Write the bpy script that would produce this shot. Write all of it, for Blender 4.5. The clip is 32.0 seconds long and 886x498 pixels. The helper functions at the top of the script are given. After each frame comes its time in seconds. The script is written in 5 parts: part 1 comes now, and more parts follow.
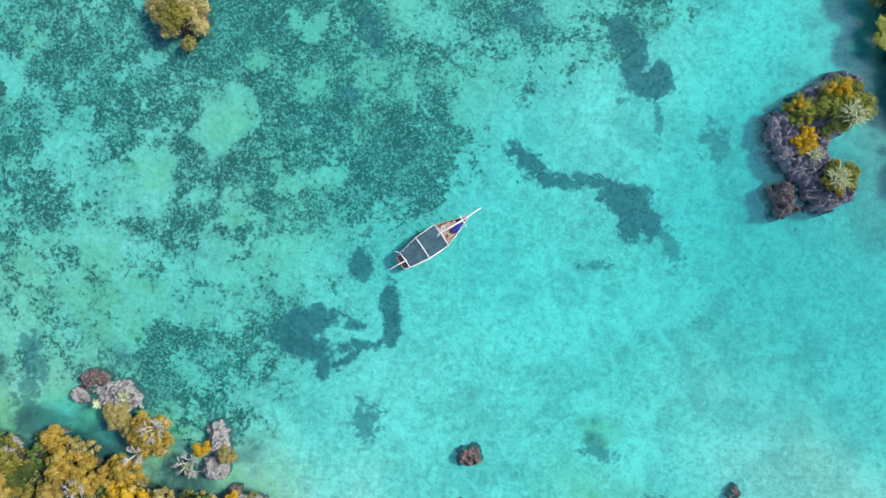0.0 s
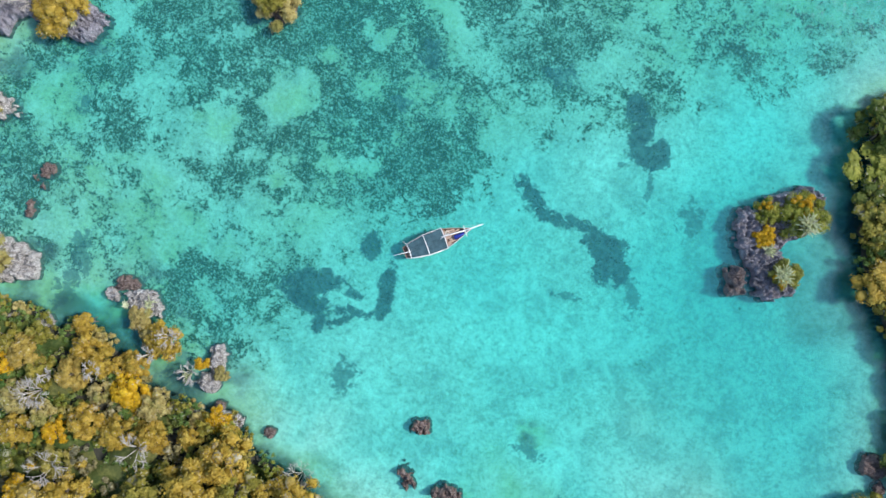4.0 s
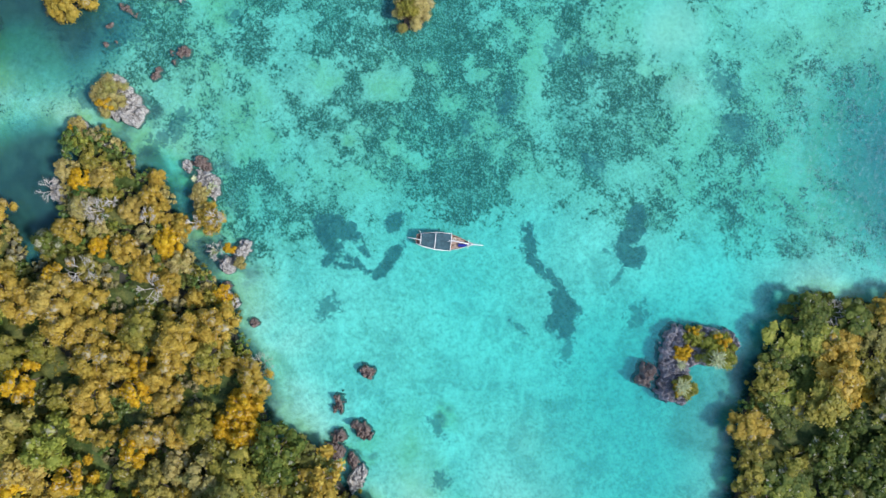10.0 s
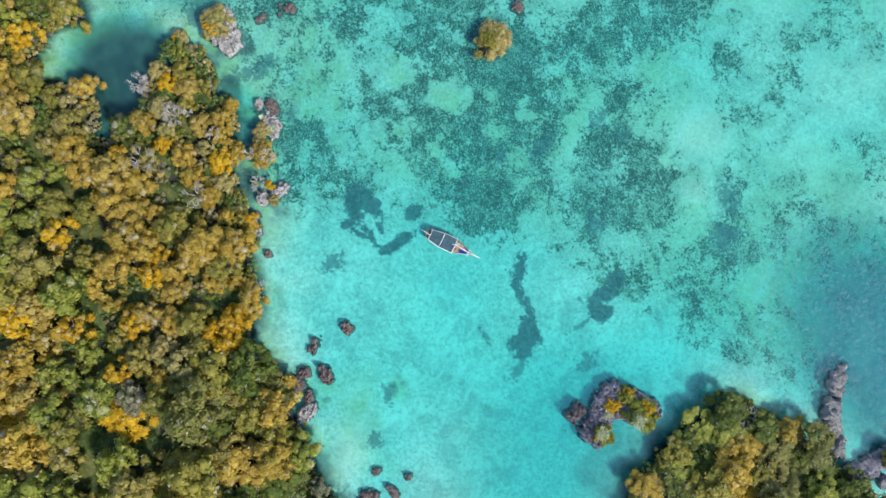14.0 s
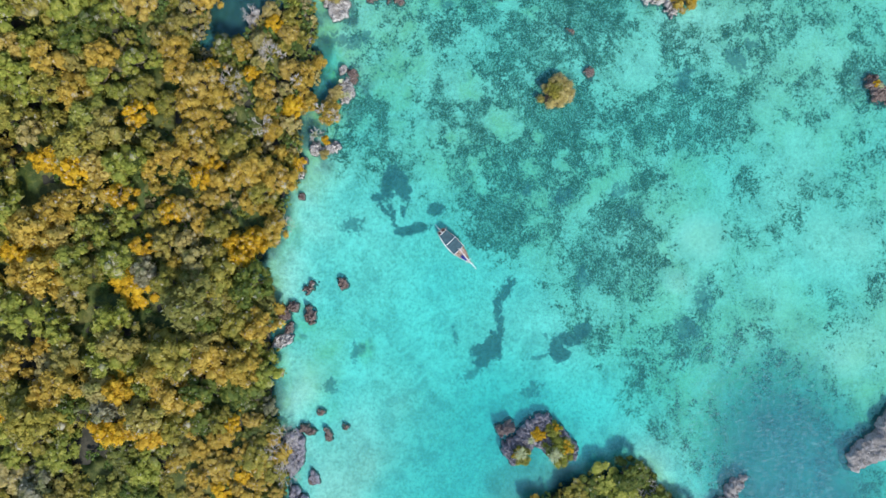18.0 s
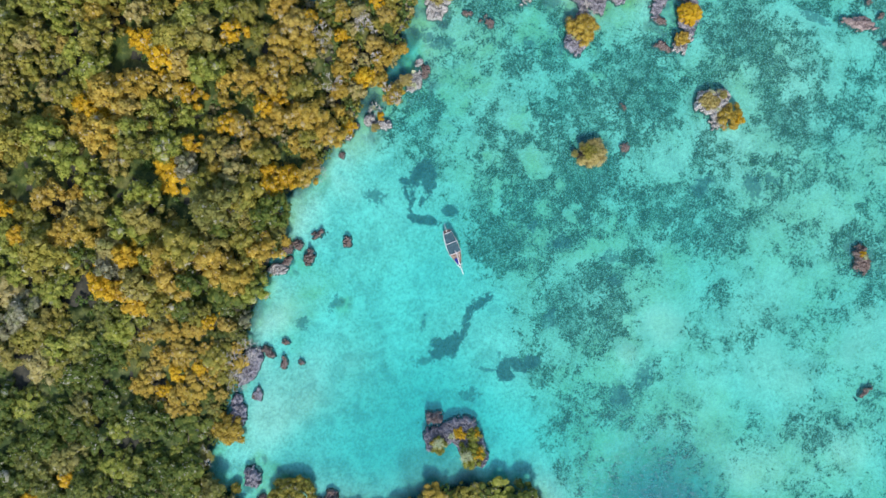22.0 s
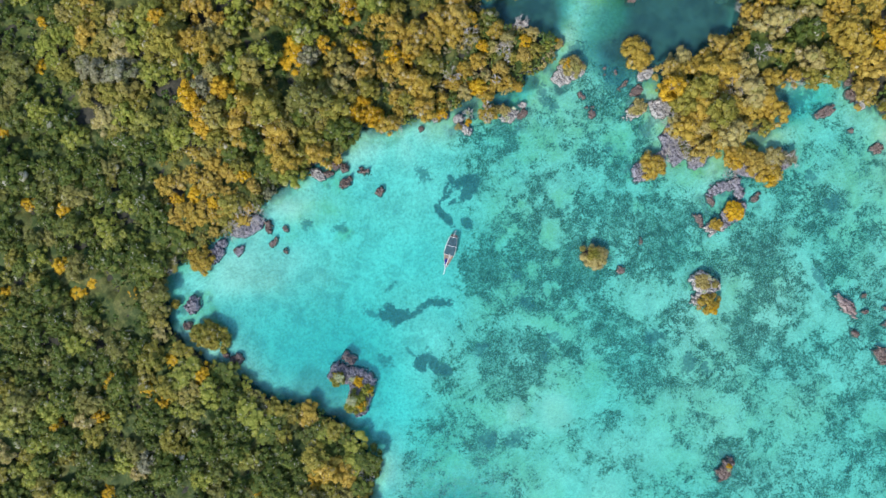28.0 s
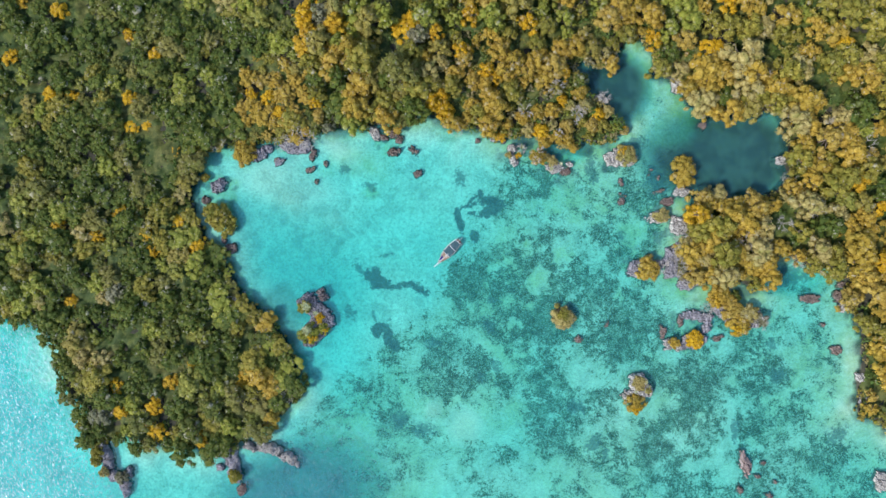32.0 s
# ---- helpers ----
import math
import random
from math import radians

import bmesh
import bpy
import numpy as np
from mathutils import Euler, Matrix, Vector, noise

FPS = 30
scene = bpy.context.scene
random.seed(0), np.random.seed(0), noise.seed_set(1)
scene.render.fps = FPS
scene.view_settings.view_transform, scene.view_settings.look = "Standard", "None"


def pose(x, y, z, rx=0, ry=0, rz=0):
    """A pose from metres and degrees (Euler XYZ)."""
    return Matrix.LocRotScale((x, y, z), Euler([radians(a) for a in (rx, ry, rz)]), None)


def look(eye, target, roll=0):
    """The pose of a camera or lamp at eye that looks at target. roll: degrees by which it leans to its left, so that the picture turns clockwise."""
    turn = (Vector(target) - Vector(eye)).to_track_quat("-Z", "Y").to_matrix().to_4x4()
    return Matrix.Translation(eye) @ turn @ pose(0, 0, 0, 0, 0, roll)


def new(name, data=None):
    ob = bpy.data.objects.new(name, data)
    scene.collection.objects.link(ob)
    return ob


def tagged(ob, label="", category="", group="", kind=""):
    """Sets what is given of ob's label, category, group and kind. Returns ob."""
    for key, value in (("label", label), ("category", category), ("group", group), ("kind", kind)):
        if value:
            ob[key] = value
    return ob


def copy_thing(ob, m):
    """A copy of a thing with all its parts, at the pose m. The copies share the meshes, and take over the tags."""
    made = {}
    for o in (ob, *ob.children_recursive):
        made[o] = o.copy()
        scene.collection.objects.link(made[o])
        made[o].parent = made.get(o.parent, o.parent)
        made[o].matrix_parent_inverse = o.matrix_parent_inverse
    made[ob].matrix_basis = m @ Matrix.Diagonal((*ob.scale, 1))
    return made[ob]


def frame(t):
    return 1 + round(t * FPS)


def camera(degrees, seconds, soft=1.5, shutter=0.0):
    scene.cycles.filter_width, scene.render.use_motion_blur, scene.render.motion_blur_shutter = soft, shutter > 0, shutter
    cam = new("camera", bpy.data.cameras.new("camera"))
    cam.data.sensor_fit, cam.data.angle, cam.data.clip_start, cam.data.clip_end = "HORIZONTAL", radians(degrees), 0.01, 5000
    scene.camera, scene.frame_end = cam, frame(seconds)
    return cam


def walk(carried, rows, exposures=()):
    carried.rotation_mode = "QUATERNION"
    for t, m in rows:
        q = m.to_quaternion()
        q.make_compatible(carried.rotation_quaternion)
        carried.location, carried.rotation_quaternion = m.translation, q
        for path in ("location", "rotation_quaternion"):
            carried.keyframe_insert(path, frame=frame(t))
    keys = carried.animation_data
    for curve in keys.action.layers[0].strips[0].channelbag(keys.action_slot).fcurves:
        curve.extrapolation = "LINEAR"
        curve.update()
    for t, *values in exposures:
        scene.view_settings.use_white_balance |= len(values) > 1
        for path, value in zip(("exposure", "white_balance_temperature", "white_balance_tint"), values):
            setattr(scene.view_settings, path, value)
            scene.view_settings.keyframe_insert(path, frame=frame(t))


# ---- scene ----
cam = camera(72, 32.0)
PATH = [
    (0.0, pose(-2.30, 1.44, 64.02, 0.381, 0.595, -167.799)),
    (1.0, pose(-2.39, 1.30, 66.69, 0.388, 0.639, -164.337)),
    (2.0, pose(-2.46, 1.17, 69.39, 0.403, 0.683, -160.836)),
    (3.0, pose(-2.53, 1.09, 72.15, 0.420, 0.715, -157.228)),
    (4.0, pose(-2.61, 1.13, 75.01, 0.430, 0.720, -153.442)),
    (5.0, pose(-2.61, 1.16, 77.93, 0.453, 0.691, -149.504)),
    (6.0, pose(-2.51, 1.19, 80.91, 0.490, 0.618, -145.445)),
    (7.0, pose(-2.30, 1.34, 83.96, 0.513, 0.491, -141.259)),
    (8.0, pose(-2.06, 1.52, 86.93, 0.507, 0.309, -136.893)),
    (9.0, pose(-1.84, 1.70, 89.78, 0.482, 0.092, -132.358)),
    (10.0, pose(-1.67, 1.94, 92.62, 0.462, -0.119, -127.725)),
    (11.0, pose(-1.46, 2.21, 95.60, 0.412, -0.296, -122.967)),
    (12.0, pose(-1.19, 2.45, 98.81, 0.306, -0.417, -118.053)),
    (13.0, pose(-0.99, 2.63, 102.12, 0.199, -0.480, -113.016)),
    (14.0, pose(-1.00, 2.73, 105.38, 0.152, -0.483, -107.896)),
    (15.0, pose(-1.09, 2.83, 108.61, 0.144, -0.414, -102.683)),
    (16.0, pose(-1.10, 2.96, 111.86, 0.141, -0.275, -97.365)),
    (17.0, pose(-1.11, 3.01, 115.09, 0.124, -0.121, -91.977)),
    (18.0, pose(-1.22, 2.85, 118.30, 0.084, -0.010, -86.561)),
    (19.0, pose(-1.32, 2.60, 121.45, 0.029, 0.058, -81.143)),
    (20.0, pose(-1.26, 2.38, 124.56, -0.031, 0.105, -75.728)),
    (21.0, pose(-1.06, 2.18, 127.74, -0.098, 0.191, -70.248)),
    (22.0, pose(-0.77, 1.94, 131.10, -0.165, 0.351, -64.634)),
    (23.0, pose(-0.50, 1.69, 134.56, -0.195, 0.499, -58.878)),
    (24.0, pose(-0.34, 1.48, 138.02, -0.161, 0.545, -52.976)),
    (25.0, pose(-0.27, 1.41, 141.45, -0.108, 0.533, -46.867)),
    (26.0, pose(-0.29, 1.55, 144.84, -0.090, 0.513, -40.532)),
    (27.0, pose(-0.42, 1.65, 148.30, -0.113, 0.454, -34.162)),
    (28.0, pose(-0.63, 1.68, 151.86, -0.147, 0.370, -27.785)),
    (29.0, pose(-0.82, 1.76, 155.46, -0.150, 0.323, -21.234)),
    (30.0, pose(-0.96, 1.79, 159.12, -0.131, 0.310, -14.414)),
    (31.0, pose(-1.04, 1.67, 162.86, -0.108, 0.315, -7.292)),
    (32.0, pose(-1.08, 1.46, 166.64, -0.085, 0.328, -0.000)),
]
walk(cam, PATH, exposures=[(0, 0.92), (32, 0.90)])



# ---------------------------------------------------------------- light
SUN_DIR = Vector((-0.85, -0.53, 0.0)).normalized()     # where the sun stands, on the plan
SUN_ELEV = radians(46)
world = bpy.data.worlds.new("sky")
scene.world = world
world.use_nodes = True
wn = world.node_tree.nodes
sky = wn.new("ShaderNodeTexSky")
sky.sky_type = "NISHITA"
sky.sun_disc = False
sky.sun_elevation = SUN_ELEV
sky.sun_rotation = math.atan2(SUN_DIR.x, SUN_DIR.y)
sky.dust_density = 0.5
wn["Background"].inputs["Strength"].default_value = 0.15
world.node_tree.links.new(sky.outputs[0], wn["Background"].inputs["Color"])
sun = new("sun", bpy.data.lights.new("sun", "SUN"))
sun.data.energy = 2.75
sun.data.angle = radians(6)
sun.data.color = (1.0, 0.96, 0.90)
toward = Vector((SUN_DIR.x * math.cos(SUN_ELEV), SUN_DIR.y * math.cos(SUN_ELEV), math.sin(SUN_ELEV)))
sun.matrix_world = look(toward * 300, (0, 0, 0))


# ---------------------------------------------------------------- material tools
class Mat:
    """A node material with short ways to add nodes."""

    def __init__(self, name):
        self.m = bpy.data.materials.new(name)
        self.m.use_nodes = True
        self.t = self.m.node_tree
        self.t.nodes.clear()
        self.out = self.t.nodes.new("ShaderNodeOutputMaterial")

    def n(self, kind, **ins):
        node = self.t.nodes.new("ShaderNode" + kind)
        for k, v in ins.items():
            self.put(node.inputs[k.replace("_", " ")], v)
        return node

    def put(self, socket, v):
        if isinstance(v, bpy.types.NodeSocket):
            self.t.links.new(v, socket)
        elif isinstance(v, tuple) and len(v) == 3 and socket.type == "RGBA":
            socket.default_value = (*v, 1)
        else:
            socket.default_value = v

    def math(self, op, a, b=0.0, c=0.0, clamp=False):
        node = self.t.nodes.new("ShaderNodeMath")
        node.operation, node.use_clamp = op, clamp
        for i, v in enumerate((a, b, c)):
            self.put(node.inputs[i], v)
        return node.outputs[0]

    def mix(self, f, a, b, blend="MIX"):
        node = self.t.nodes.new("ShaderNodeMix")
        node.data_type, node.blend_type = "RGBA", blend
        self.put(node.inputs[0], f), self.put(node.inputs[6], a), self.put(node.inputs[7], b)
        return node.outputs[2]

    def noise(self, scale, detail=4.0, rough=0.6, vec=None, distortion=0.0):
        node = self.n("TexNoise", Scale=scale, Detail=detail, Roughness=rough, Distortion=distortion)
        self.put(node.inputs["Vector"], vec if vec is not None else self.place())
        return node.outputs["Fac"]

    def place(self):
        return self.n("NewGeometry").outputs["Position"]

    def ramp(self, v, lo, hi, a=0.0, b=1.0):
        node = self.n("MapRange")
        node.interpolation_type = "SMOOTHSTEP"
        for k, q in zip(("Value", "From Min", "From Max", "To Min", "To Max"), (v, lo, hi, a, b)):
            self.put(node.inputs[k], q)
        return node.outputs[0]

    def attr(self, name):
        node = self.n("Attribute")
        node.attribute_name = name
        return node.outputs["Fac"]

    def bump(self, height, strength, dist):
        return self.n("Bump", Strength=strength, Distance=dist, Height=height).outputs[0]

    def done(self, shader):
        self.t.links.new(shader, self.out.inputs["Surface"])
        return self.m

    def pbr(self, colour, rough=0.8, normal=None, metal=0.0, spec=0.3):
        b = self.n("BsdfPrincipled", Base_Color=colour, Roughness=rough, Metallic=metal)
        b.inputs["Specular IOR Level"].default_value = spec
        if normal is not None:
            self.put(b.inputs["Normal"], normal)
        return self.done(b.outputs[0])


def object_vec(m):
    return m.n("TexCoord").outputs["Object"]


# ---------------------------------------------------------------- materials
def mat_ground():
    m = Mat("seabed_and_soil")
    grass, patch, mud_and_shade, algae, land, reef = (m.attr(k) for k in ("grass", "patch", "mud_and_shade", "algae", "soil", "reef"))
    sand = m.mix(m.ramp(m.noise(0.09, 3), 0.35, 0.65), (0.54, 0.52, 0.43), (0.66, 0.64, 0.55))
    fine = m.noise(1.5, 8, 0.8, None, 0.4)
    sand = m.mix(m.ramp(fine, 0.52, 0.38, 0.0, 0.62), sand, (0.27, 0.29, 0.25))
    sand = m.mix(m.ramp(fine, 0.48, 0.64, 0.0, 0.75), sand, (0.76, 0.74, 0.66))
    sand = m.mix(m.ramp(m.noise(0.45, 5, 0.7), 0.52, 0.66, 0.0, 0.35), sand, (0.36, 0.37, 0.32))
    sand = m.mix(m.ramp(m.noise(0.15, 7, 0.66), 0.45, 0.63, 0.0, 0.45), sand, (0.28, 0.31, 0.28))
    sand = m.mix(m.ramp(m.noise(0.32, 6, 0.72, None, 0.8), 0.50, 0.62, 0.0, 0.55), sand, (0.74, 0.72, 0.62))
    rubble = m.ramp(m.noise(2.6, 4, 0.6), 0.60, 0.68, 0.0, 0.35)
    sand = m.mix(rubble, sand, (0.30, 0.30, 0.20))
    algal = m.mix(m.ramp(m.noise(0.7, 5, 0.6), 0.35, 0.65), (0.47, 0.47, 0.20), (0.35, 0.36, 0.14))
    sand = m.mix(m.math("MULTIPLY", algae, m.ramp(m.noise(0.25, 4), 0.3, 0.65, 0.3, 1.0)), sand, algal)
    # seagrass in clumps, thinning to specks where it is sparse
    v = m.math("ADD", m.math("MULTIPLY", m.noise(2.3, 5, 0.68, None, 0.4), 0.44), m.math("MULTIPLY", m.noise(0.85, 7, 0.7, None, 0.9), 0.36))
    v = m.math("MULTIPLY_ADD", m.noise(0.30, 7, 0.66, None, 0.7), 0.42, m.math("SUBTRACT", v, 0.09))
    thr = m.math("MULTIPLY_ADD", grass, -0.33, 0.682)
    cover = m.ramp(m.math("SUBTRACT", v, thr), -0.022, 0.022)
    weed = m.mix(m.ramp(m.noise(0.5, 4), 0.35, 0.65), (0.016, 0.050, 0.028), (0.048, 0.105, 0.058))
    weed = m.mix(m.ramp(m.noise(0.13, 3), 0.42, 0.62, 0.0, 0.8), weed, (0.03, 0.055, 0.03))
    weed = m.mix(m.ramp(m.math("MULTIPLY_ADD", m.noise(0.5, 3), 0.35, m.noise(3.6, 5, 0.75)), 0.68, 0.77, 0.0, 0.75), weed, (0.46, 0.47, 0.38))
    sand = m.mix(m.math("MULTIPLY", m.attr("bare"), m.ramp(m.noise(0.6, 4), 0.3, 0.6, 0.35, 0.9)), sand, (0.58, 0.55, 0.44))
    film = m.ramp(m.math("SUBTRACT", v, thr), -0.15, 0.05, 0.0, 0.42)
    sand = m.mix(film, sand, (0.20, 0.24, 0.15))
    col = m.mix(m.math("MULTIPLY", cover, 0.92), sand, weed)
    speck = m.math("MULTIPLY", m.ramp(m.noise(2.9, 4, 0.68, None, 0.6), 0.55, 0.64), m.ramp(m.noise(0.8, 5, 0.65), 0.40, 0.54))
    col = m.mix(m.math("MULTIPLY", speck, m.ramp(grass, 0.15, 0.5, 0.0, 0.75)), col, (0.58, 0.57, 0.47))
    dark = m.mix(m.ramp(m.noise(1.6, 5), 0.35, 0.65), (0.055, 0.085, 0.088), (0.12, 0.155, 0.15))
    frayed = m.math("MULTIPLY_ADD", m.noise(0.95, 8, 0.74, None, 0.5), 2.6, -1.3)
    col = m.mix(m.math("MULTIPLY", m.ramp(m.math("ADD", patch, frayed), -0.12, 0.22), 0.92), col, dark)
    col = m.mix(m.math("MULTIPLY", m.ramp(m.math("ADD", m.attr("faint"), m.math("MULTIPLY", frayed, 1.7)), 0.05, 0.45), 0.7), col, dark)
    col = m.mix(mud_and_shade, col, m.mix(m.ramp(m.noise(0.22, 6, 0.62), 0.38, 0.62), (0.022, 0.026, 0.034), (0.085, 0.085, 0.07)))
    rock = m.mix(m.ramp(m.noise(0.9, 6, 0.7), 0.35, 0.7), (0.10, 0.085, 0.075), (0.30, 0.27, 0.24))
    col = m.mix(reef, col, rock)
    soil = m.mix(m.ramp(m.noise(0.6, 6, 0.7), 0.35, 0.68), (0.03, 0.032, 0.024), (0.07, 0.066, 0.05))
    col = m.mix(land, col, soil)
    h = m.math("ADD", m.noise(1.15, 6, 0.7), m.math("MULTIPLY", m.noise(6.0, 3), 0.3))
    return m.pbr(col, 0.95, m.bump(h, 0.6, 0.25), spec=0.1)


def mat_water():
    m = Mat("sea_water")
    depth, chop, silt = m.attr("depth"), m.attr("chop"), m.attr("silt")
    rgb = m.n("CombineColor")
    for i, k in enumerate((0.505, 0.938, 0.942)):
        m.put(rgb.inputs[i], m.math("POWER", k, depth))
    clear = m.n("BsdfTransparent", Color=rgb.outputs[0])
    body = m.n("BsdfDiffuse", Color=m.mix(silt, (0.08, 0.48, 0.58), (0.03, 0.085, 0.10)))
    haze = m.math("MULTIPLY_ADD", depth, 0.055, m.math("MULTIPLY", silt, 0.17), clamp=True)
    wet = m.n("MixShader", Fac=haze)
    m.t.links.new(clear.outputs[0], wet.inputs[1]), m.t.links.new(body.outputs[0], wet.inputs[2])
    # wind ripples, and pale crests: sun glints and sky sheen painted on, strongest at sea
    mapping = m.n("Mapping", Vector=m.place())
    mapping.vector_type = "TEXTURE"
    mapping.inputs["Rotation"].default_value = (0, 0, radians(112))
    mapping.inputs["Scale"].default_value = (2.4, 1.0, 1.0)
    warp = m.noise(0.55, 5, 0.62, mapping.outputs[0], 0.6)
    fine = m.noise(2.2, 4, 0.6, mapping.outputs[0])
    waves = m.math("ADD", warp, m.math("MULTIPLY", fine, 0.35))
    bump = m.bump(m.math("MULTIPLY", waves, m.math("MULTIPLY_ADD", chop, 0.02, 0.012)), 1.0, 0.55)
    gloss = m.n("BsdfGlossy", Roughness=0.03, Normal=bump, Color=(1.0, 1.0, 1.0))
    fres = m.n("Fresnel", IOR=1.33, Normal=bump)
    top = m.n("MixShader", Fac=m.math("MULTIPLY", fres.outputs[0], 1.0, clamp=True))
    m.t.links.new(wet.outputs[0], top.inputs[1]), m.t.links.new(gloss.outputs[0], top.inputs[2])
    # painted glints: diffuse pale streaks mixed over the water by chop
    crest = m.ramp(m.noise(2.7, 5, 0.68, mapping.outputs[0], 0.9), 0.47, 0.70)
    glints = m.math("MULTIPLY", crest, m.ramp(chop, 0.02, 0.9, 0.0, 0.60))
    white = m.n("BsdfDiffuse", Color=(0.70, 0.84, 0.87))
    full = m.n("MixShader", Fac=glints)
    m.t.links.new(top.outputs[0], full.inputs[1]), m.t.links.new(white.outputs[0], full.inputs[2])
    return m.done(full.outputs[0])


def mat_leaf(name, dark, light, tip, moss=0.5, vary=1.0):
    m = Mat(name)
    info, geo = m.n("ObjectInfo"), m.n("NewGeometry")
    tree = m.math("FRACT", m.math("ADD", info.outputs["Random"], m.attr("tone")))
    leaf = geo.outputs["Random Per Island"]
    lobe = m.attr("lobe")
    v = m.math("MULTIPLY_ADD", leaf, 0.26, m.math("MULTIPLY_ADD", lobe, 0.34, m.math("MULTIPLY", tree, 0.40)))
    col = m.mix(v, dark, light)
    col = m.mix(m.ramp(m.noise(0.9, 3), 0.45, 0.7, 0.0, 0.65), col, tip)
    col = m.mix(m.ramp(tree, 0.55, 1.0, 0.0, 0.35 * vary), col, (0.5 * dark[0] + 0.02, 0.6 * dark[1] + 0.03, 0.5 * dark[2] + 0.01))
    col = m.mix(m.ramp(tree, 0.30, 0.0, 0.0, 0.45 * vary), col, (0.47, 0.375, 0.12))
    col = m.mix(m.ramp(m.noise(0.33, 3, 0.6), 0.52, 0.66, 0.0, moss), col, (0.21, 0.245, 0.042))
    # fine leaf grain with shade in the leaf gaps painted dark, and dry grey twigs showing among the leaves
    leaf_gaps = m.noise(3.4, 4, 0.75)
    col = m.mix(m.ramp(leaf_gaps, 0.54, 0.40, 0.0, 0.36), col, (0.45 * dark[0], 0.62 * dark[1], 0.6 * dark[2]))
    dry = m.math("MULTIPLY", m.ramp(leaf, 0.90, 0.94), m.ramp(m.noise(0.25, 3), 0.42, 0.62, 0.15, 1.0))
    col = m.mix(m.math("MULTIPLY", dry, 0.8), col, (0.47, 0.44, 0.36))
    normal = m.bump(leaf_gaps, 0.55, 0.22)
    d = m.n("BsdfPrincipled", Base_Color=col, Roughness=0.62, Normal=normal)
    d.inputs["Specular IOR Level"].default_value = 0.25
    tr = m.n("BsdfTranslucent", Color=col)
    mixed = m.n("MixShader", Fac=0.38)
    m.t.links.new(d.outputs[0], mixed.inputs[1]), m.t.links.new(tr.outputs[0], mixed.inputs[2])
    return m.done(mixed.outputs[0])


def mat_rock(name, dark, mid, light):
    m = Mat(name)
    vec = object_vec(m)
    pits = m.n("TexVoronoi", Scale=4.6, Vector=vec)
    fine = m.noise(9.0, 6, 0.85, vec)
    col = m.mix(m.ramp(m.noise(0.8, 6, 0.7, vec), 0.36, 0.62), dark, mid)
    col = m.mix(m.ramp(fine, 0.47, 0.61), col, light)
    # shade inside the pits is put into the colour, matching the bump
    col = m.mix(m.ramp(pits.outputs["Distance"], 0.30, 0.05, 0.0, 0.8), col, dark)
    z = m.n("SeparateXYZ", Vector=m.place()).outputs[2]
    col = m.mix(m.ramp(z, 0.25, -0.1, 0.0, 0.8), col, (0.15, 0.13, 0.095))
    h = m.math("ADD", fine, m.math("MULTIPLY", pits.outputs["Distance"], 0.8))
    return m.pbr(col, 0.93, m.bump(h, 1.0, 0.26), spec=0.15)


def mat_wood(name, a, b, rough=0.7, scale=6.0):
    m = Mat(name)
    mp = m.n("Mapping", Vector=object_vec(m), Scale=(0.5, 6.0, 3.0))
    n = m.noise(scale, 5, 0.65, mp.outputs[0], 0.3)
    col = m.mix(m.ramp(n, 0.35, 0.65), a, b)
    col = m.mix(m.ramp(m.noise(1.7, 4, 0.6, object_vec(m)), 0.5, 0.75, 0.0, 0.5), col, (0.30, 0.27, 0.24))
    return m.pbr(col, rough, m.bump(n, 0.4, 0.02))


def mat_cloth(name, a, b):
    m = Mat(name)
    vec = object_vec(m)
    col = m.mix(m.ramp(m.noise(1.1, 5, 0.6, vec), 0.35, 0.65), a, b)
    mp = m.n("Mapping", Vector=vec, Scale=(0.25, 5.0, 1.0))
    folds = m.noise(1.6, 4, 0.55, mp.outputs[0])
    col = m.mix(m.ramp(folds, 0.5, 0.68, 0.0, 0.4), col, (b[0] * 1.5, b[1] * 1.4, b[2] * 1.4))
    return m.pbr(col, 0.75, m.bump(folds, 0.6, 0.08))


GROUND = mat_ground()
WATER = mat_water()
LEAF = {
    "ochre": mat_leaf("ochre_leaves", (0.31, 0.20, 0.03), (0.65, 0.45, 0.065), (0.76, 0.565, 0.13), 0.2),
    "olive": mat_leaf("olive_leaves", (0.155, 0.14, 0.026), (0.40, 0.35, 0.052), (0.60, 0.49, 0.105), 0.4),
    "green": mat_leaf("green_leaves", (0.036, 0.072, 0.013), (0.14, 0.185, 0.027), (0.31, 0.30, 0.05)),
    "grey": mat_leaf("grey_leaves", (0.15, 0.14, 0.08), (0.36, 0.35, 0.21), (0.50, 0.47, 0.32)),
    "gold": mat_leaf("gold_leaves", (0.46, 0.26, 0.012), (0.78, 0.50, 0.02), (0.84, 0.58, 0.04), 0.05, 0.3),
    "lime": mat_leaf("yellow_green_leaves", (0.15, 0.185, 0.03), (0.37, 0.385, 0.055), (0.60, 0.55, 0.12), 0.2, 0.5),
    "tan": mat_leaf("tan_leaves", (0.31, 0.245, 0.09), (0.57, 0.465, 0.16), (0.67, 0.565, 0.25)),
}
BARK = mat_wood("mangrove_bark", (0.10, 0.075, 0.055), (0.26, 0.21, 0.17), 0.9)
BLEACHED = mat_wood("bleached_branches", (0.30, 0.27, 0.235), (0.52, 0.48, 0.43), 0.85)
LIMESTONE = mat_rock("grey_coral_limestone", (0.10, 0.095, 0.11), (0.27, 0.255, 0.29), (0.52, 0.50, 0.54))
